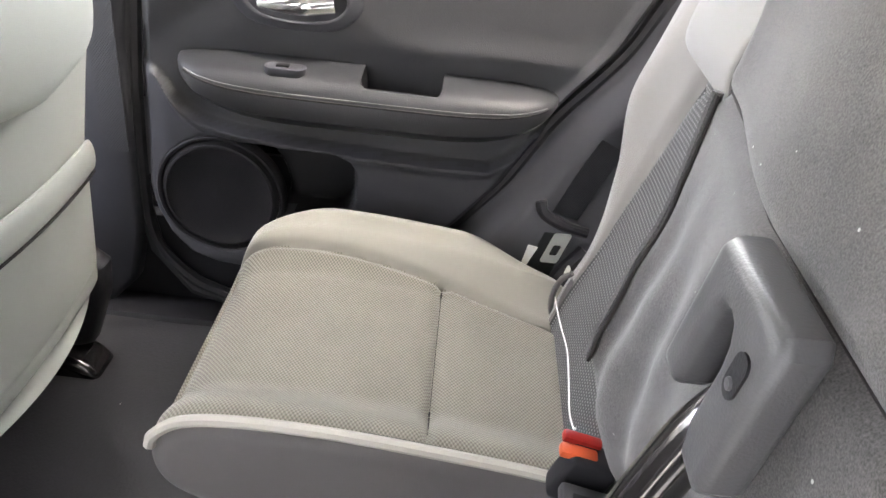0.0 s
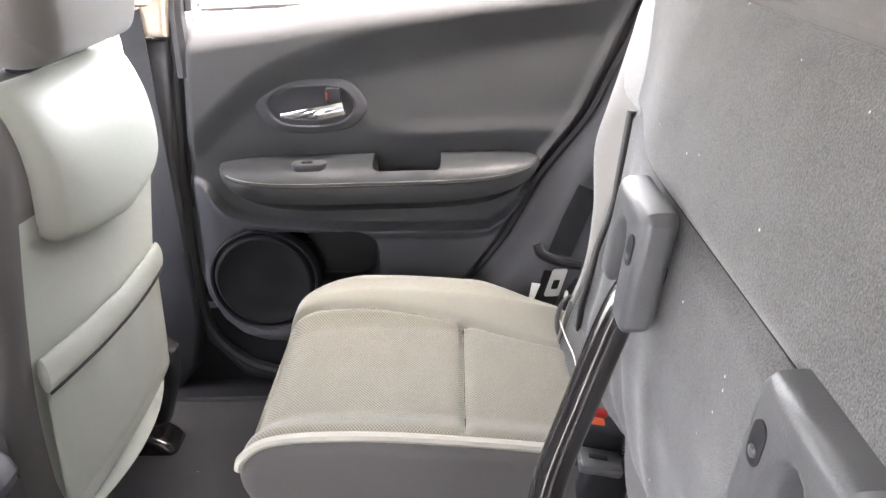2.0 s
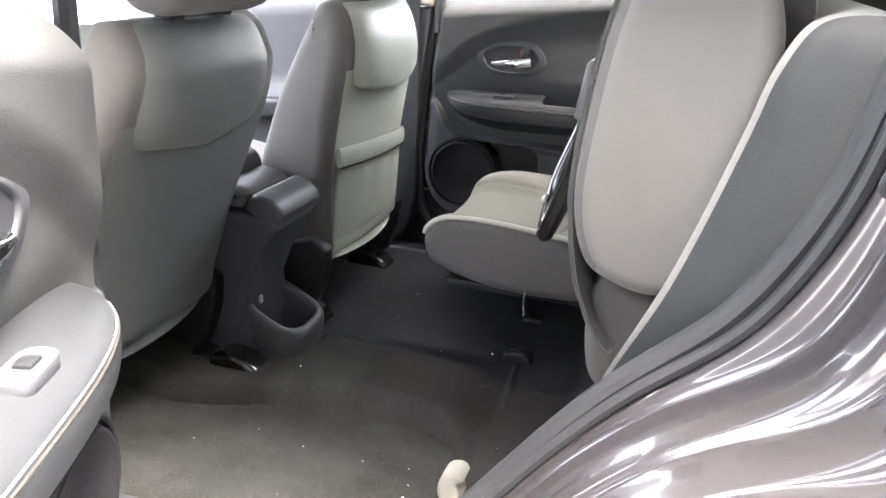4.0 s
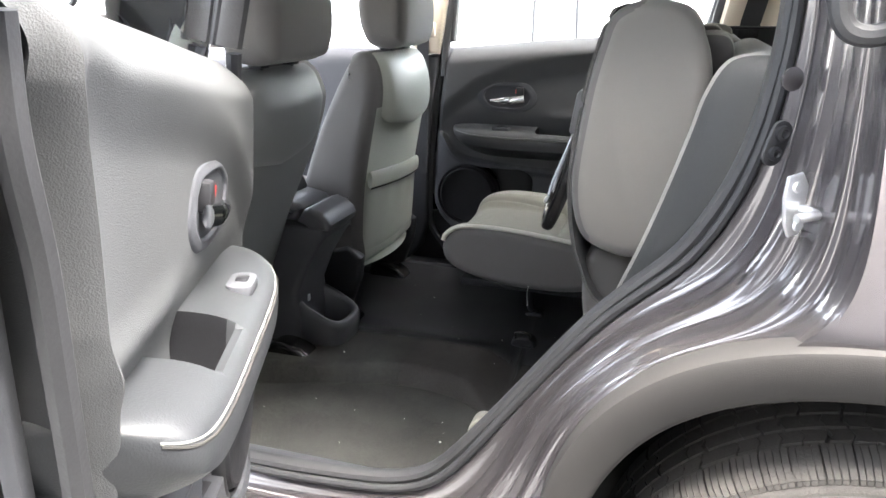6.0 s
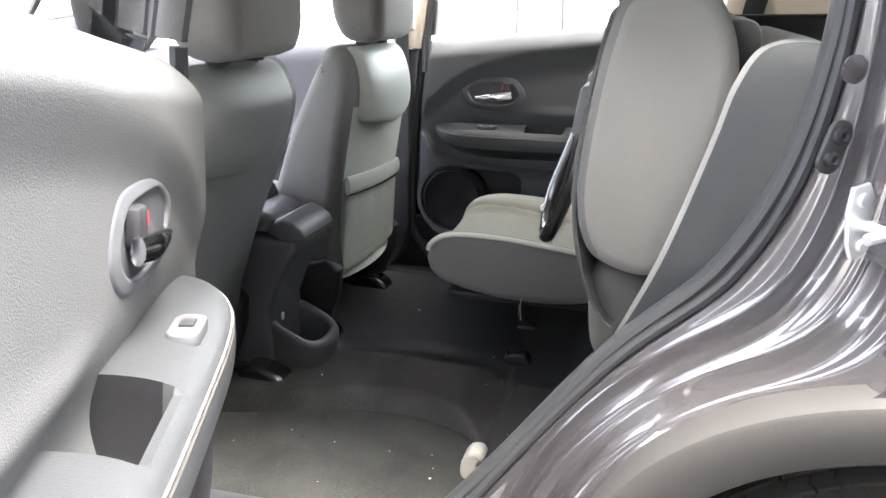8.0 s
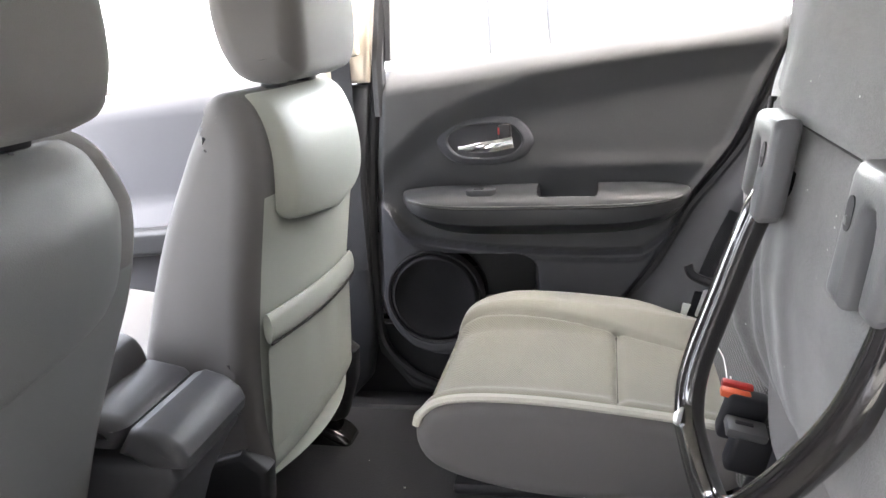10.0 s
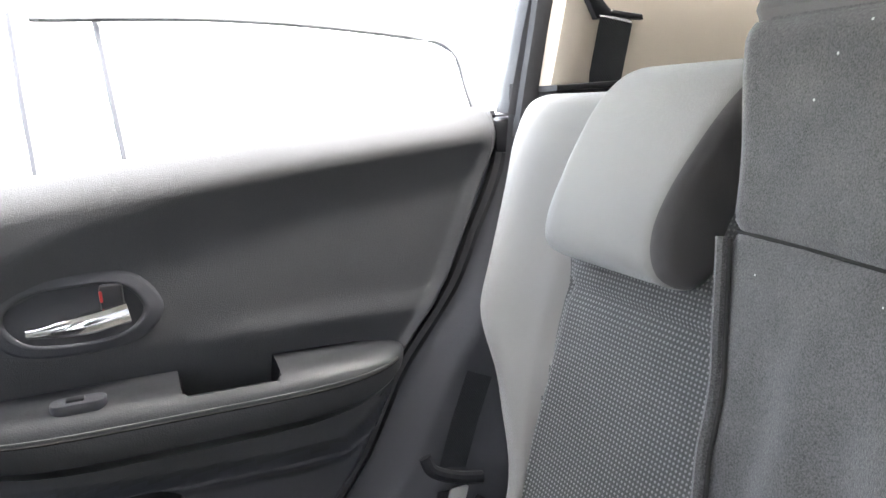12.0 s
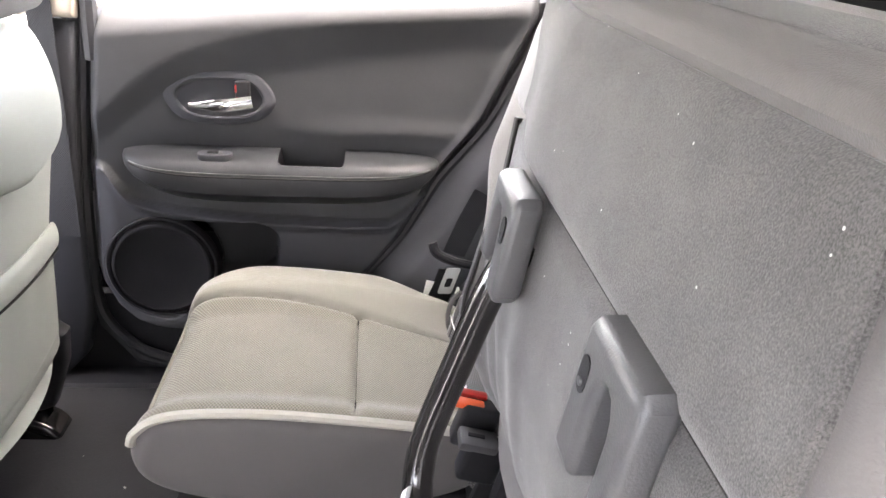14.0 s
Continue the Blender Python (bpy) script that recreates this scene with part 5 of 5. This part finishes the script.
for dz, r in ((0.012, 0.010), (-0.012, 0.009)):
    part("knob", lathe([(r, 0.005), (r * 0.9, 0.010), (r * 0.5, 0.012), (r * 0.3, 0.010), (0.0, 0.010)], lambda a, b, h: c2 + tilt2 @ Vector((a, -h, dz + b)), 20), BLACK, switch)
c3 = Vector((0.452, -0.778, 1.243))
tagged(obj("body_plug", lathe([(0.0135, 0.0), (0.0135, 0.003), (0.011, 0.004), (0.0, 0.0035)], lambda a, b, h: c3 + pose(0, 0, 0, 0, 0, 30) @ Vector((a, -h, b)), 28), PAINT), "round painted plug in the door jamb", "plug")

# near centre pillar
bm = bmesh.new()
add_prism(bm, [(-0.60, 0.50), (-0.53, 0.56), (-0.515, 0.9), (-0.49, 1.2), (-0.465, 1.5), (-0.55, 1.5), (-0.60, 1.2), (-0.64, 0.9), (-0.66, 0.56)], lambda a, b, d: Vector((a, d + 0.06 * max(b - 1.2, 0), b)), -0.78, -0.72, 0.01, 3)
tagged(obj("pillar", bm, RUBBER), "dark centre pillar at the open door", "trim", kind="structure")
bm = bmesh.new()
add_prism(bm, [(-0.50, 1.20), (-0.475, 1.5), (-0.56, 1.5), (-0.60, 1.2)], lambda a, b, d: Vector((a, d + 0.06 * max(b - 1.2, 0), b)), -0.715, -0.69, 0.008, 3)
tagged(obj("pillar_trim", bm, BEIGE), "beige trim of the near centre pillar", "trim", kind="structure")

# front doors
for P, lab in ((far, "closed dark grey front passenger door"), (near, "closed dark grey front driver door")):
    fd = thing("front_door", P(-1.0, 0.72, 0.45), lab, "car door", "front doors")
    bm = bmesh.new()
    rows = []
    for j in range(40):
        z = 0.46 + 0.70 * j / 39
        rows.append([P(-1.45 + 0.85 * i / 30, 0.69 - 0.02 * sm(0.80, 0.95, z) - 0.045 * bell(0.875, 0.03, z) + 0.035 * sm(1.11, 1.17, z) ** 2, z + 0.035 * (i / 30) - 0.01) for i in range(31)])
    add_grid(bm, rows)
    part("trim_panel", bm, PANEL_LOW, fd)
    part("door_shell", box(P(-1.02, 0.76, 0.80), (0.90, 0.09, 0.72), 0.02), PAINT, fd)
    part("armrest", puff([(-1.35, 0.86), (-1.30, 0.885), (-1.0, 0.885), (-0.75, 0.90), (-0.72, 0.88), (-0.8, 0.84), (-1.2, 0.82)], 0.60, 0.67, 0.015, 8, 6, put=lambda v: P(v.x, v.y, v.z)), LEATHER, fd)
    part("window_frame", tube(spline([P(-0.60, 0.69, 1.15), P(-0.56, 0.67, 1.35), P(-0.57, 0.64, 1.47), P(-0.8, 0.62, 1.49), P(-1.15, 0.64, 1.36), P(-1.45, 0.70, 1.13)], 6), 0.018, 8), RUBBER, fd)
# dashboard and front bulkhead
dash = thing("dashboard", (-1.5, -0.03, 0.46), "dark plastic dashboard across the front", "dashboard")
part("dash_body", prism([(-1.75, 0.5), (-1.42, 0.55), (-1.36, 0.75), (-1.38, 0.98), (-1.48, 1.06), (-1.75, 1.08)], lambda a, b, d: Vector((a, d, b)), -0.70, 0.64, 0.03, 3), PANEL, dash)
wheel_c = Vector((-1.22, -0.36, 0.98))
sw = thing("steering_wheel", wheel_c, "black steering wheel in front of the driver seat", "steering wheel")
mw = Matrix.Translation(wheel_c) @ pose(0, 0, 0, 0, 65, 0)
part("rim", tube([mw @ Vector((0.18 * math.cos(t), 0.18 * math.sin(t), 0)) for t in [2 * math.pi * i / 40 for i in range(40)]], 0.015, 10, True), BLACK, sw)
part("hub", lathe([(0.07, -0.02), (0.075, 0.01), (0.06, 0.03), (0.0, 0.035)], lambda a, b, h: mw @ Vector((a, b, h)), 24), BLACK, sw)
for t in (0.3, math.pi - 0.3, math.pi * 1.5):
    part("spoke", tube([mw @ Vector((0.06 * math.cos(t), 0.06 * math.sin(t), 0)), mw @ Vector((0.175 * math.cos(t), 0.175 * math.sin(t), 0))], 0.013, 8), BLACK, sw)
part("column", tube([mw @ Vector((0, 0, -0.01)), mw @ Vector((0, 0, -0.22))], 0.035, 12), BLACK, sw)

# ---------- outside ----------
bm = bmesh.new()
rows = [[Vector((x, y, 0.172)) for x in (-400, -40, -8, 0, 8, 40, 400)] for y in (-400, -40, -8, 0, 8, 40, 400)]
add_grid(bm, rows)
tagged(obj("ground", bm, ASPHALT, 0), "pale grey asphalt parking ground", "ground", kind="structure")


def parked_car(at, turn, paint, label, tall=1.0):
    root = thing("parked_car", (0, 0, 0), label, "car", "parked cars")
    def sec(z, w, x0, x1):
        return [Vector((x0 + (x1 - x0) * i / 14, w * (1 - 0.12 * abs(2 * i / 14 - 1) ** 4), z)) for i in range(15)]
    bm = bmesh.new()
    lv = [(0.22, 0.80, -2.1, 2.1), (0.35, 0.88, -2.2, 2.2), (0.65, 0.91, -2.22, 2.22), (0.90, 0.89, -2.18, 2.2), (0.98, 0.86, -2.05, 2.15)]
    rows = [sec(z * tall, w, a, b) + [Vector((p.x, -p.y, p.z)) for p in sec(z * tall, w, a, b)[::-1]] for z, w, a, b in lv]
    vs, _ = add_grid(bm, rows, True)
    bm.faces.new(vs[-1]); bm.faces.new(vs[0])
    part("body", bm, paint, root)
    bm = bmesh.new()
    lv = [(0.975, 0.84, -1.05, 1.95), (1.10, 0.80, -0.97, 1.88), (1.30, 0.72, -0.85, 1.75), (1.42, 0.64, -0.72, 1.62)]
    rows = [sec(z * tall, w, a, b) + [Vector((p.x, -p.y, p.z)) for p in sec(z * tall, w, a, b)[::-1]] for z, w, a, b in lv]
    vs, _ = add_grid(bm, rows, True)
    bm.faces.new(vs[0])
    cabin = part("cabin_glass", bm, SKY_GLASS, root, "cabin glass coloured pale as if reflecting the sky")
    bm = bmesh.new()
    rows = [sec(z * tall, w, a, b) + [Vector((p.x, -p.y, p.z)) for p in sec(z * tall, w, a, b)[::-1]] for z, w, a, b in ((1.40, 0.655, -0.74, 1.66), (1.46, 0.63, -0.64, 1.60), (1.49, 0.5, -0.45, 1.4))]
    vs, _ = add_grid(bm, rows, True)
    bm.faces.new(vs[-1]); bm.faces.new(vs[0])
    part("roof", bm, paint, root)
    for s in (-1, 1):
        for xa, xb, rp in ((-1.03, -0.73, 0.035), (0.03, 0.06, 0.012), (0.22, 0.24, 0.012), (1.02, 1.02, 0.03), (1.92, 1.62, 0.035)):
            part("pillar", tube([(xa, s * 0.835, 0.97 * tall), ((xa + xb) / 2, s * 0.765, 1.2 * tall), (xb, s * 0.66, 1.42 * tall)], rp, 8), BLACK if rp < 0.02 else paint, root)
        part("window_outline", tube(spline([(0.2, s * 0.70, 1.335), (-0.2, s * 0.705, 1.325), (-0.55, s * 0.72, 1.29), (-0.80, s * 0.745, 1.235), (-0.84, s * 0.80, 1.10), (-0.85, s * 0.845, 0.99)], 6), 0.010, 6), BLACK, root)
        part("belt_trim", tube([(-1.0, s * 0.845, 0.985 * tall), (0.4, s * 0.855, 0.99 * tall), (1.9, s * 0.80, 0.985 * tall)], 0.014, 8), CLAD, root)
        for xw in (-1.35, 1.35):
            w = part("wheel", lathe([(0.19, -0.08), (0.31, -0.09), (0.325, -0.06), (0.325, 0.08), (0.31, 0.1), (0.19, 0.09)], lambda a, b, h: Vector((xw + a, s * (0.80 + h), 0.325 + b)), 32), TYRE, root)
            part("rim", lathe([(0.195, 0.05), (0.195, 0.085), (0.17, 0.07), (0.06, 0.06), (0.0, 0.065)], lambda a, b, h: Vector((xw + a, s * (0.80 + h), 0.325 + b)), 24), ALLOY, w)
        part("mirror", box((-0.78, s * 0.93, 1.0 * tall), (0.10, 0.16, 0.12), 0.03, 3), paint, root)
        part("headlight", box((-2.06, s * 0.66, 0.72 * tall), (0.18, 0.30, 0.12), 0.04, 3), GLASS, root)
    root.matrix_basis = pose(*at, 0, 0, turn)
    return root


parked_car((-0.1, 2.5, 0.172), 180, WHITE_PAINT, "white parked car standing beside the open car", 0.95)
parked_car((-4.6, 2.9, 0.172), 176, WHITE_PAINT, "white parked car further along the row")
parked_car((-9.0, 9.5, 0.172), 88, TEAL_PAINT, "teal parked car across the lane")
parked_car((-11.5, 9.5, 0.172), 86, RED_PAINT, "red parked car across the lane")
parked_car((-7.0, 7.5, 0.172), 88, ALLOY, "silver parked car across the lane")
bm = bmesh.new()
add_box(bm, (0, 24, 2.2), (90, 0.4, 4.0), 0.0)
tagged(obj("backdrop_wall", bm, WALL, 0), "pale rendered wall behind the parking ground", "wall", kind="structure")

# walls added out of view to cut the light on the near side
bm = bmesh.new()
add_box(bm, (14.7, -2.75, 2.30), (30.6, 0.3, 4.2), 0.0)
add_box(bm, (2.35, -1.79, 2.30), (0.3, 1.60, 4.2), 0.0)
tagged(obj("light_blocking_wall", bm, SHADE_WALL, 0), "unseen grey wall added to block sky light behind the camera", "wall", kind="structure")

bm = bmesh.new()
rng = random.Random(11)
for i in range(24):
    x, y = rng.uniform(-0.45, 0.15), rng.uniform(-0.55, 0.55)
    s = rng.choice((0.0008, 0.0010, 0.0012, 0.0022))
    add_box(bm, (x, y, floor_z(x, y) + s * 0.4), (s * rng.uniform(1, 2.2), s, s), 0.0, m=pose(0, 0, 0, 0, 0, rng.uniform(0, 180)))
tagged(obj("crumbs", bm, PAPER, 0), "pale crumbs and lint scattered over the floor", "crumbs", kind="stuff")

tagged(obj("body_seal", tube(spline([(0.469, -0.9, 1.332), (0.474, -0.9, 1.311), (0.485, -0.9, 1.298), (0.503, -0.9, 1.295), (0.529, -0.9, 1.302)], 6), 0.011, 10), RUBBER), "black rubber corner of the side window seal", "seal", kind="structure")
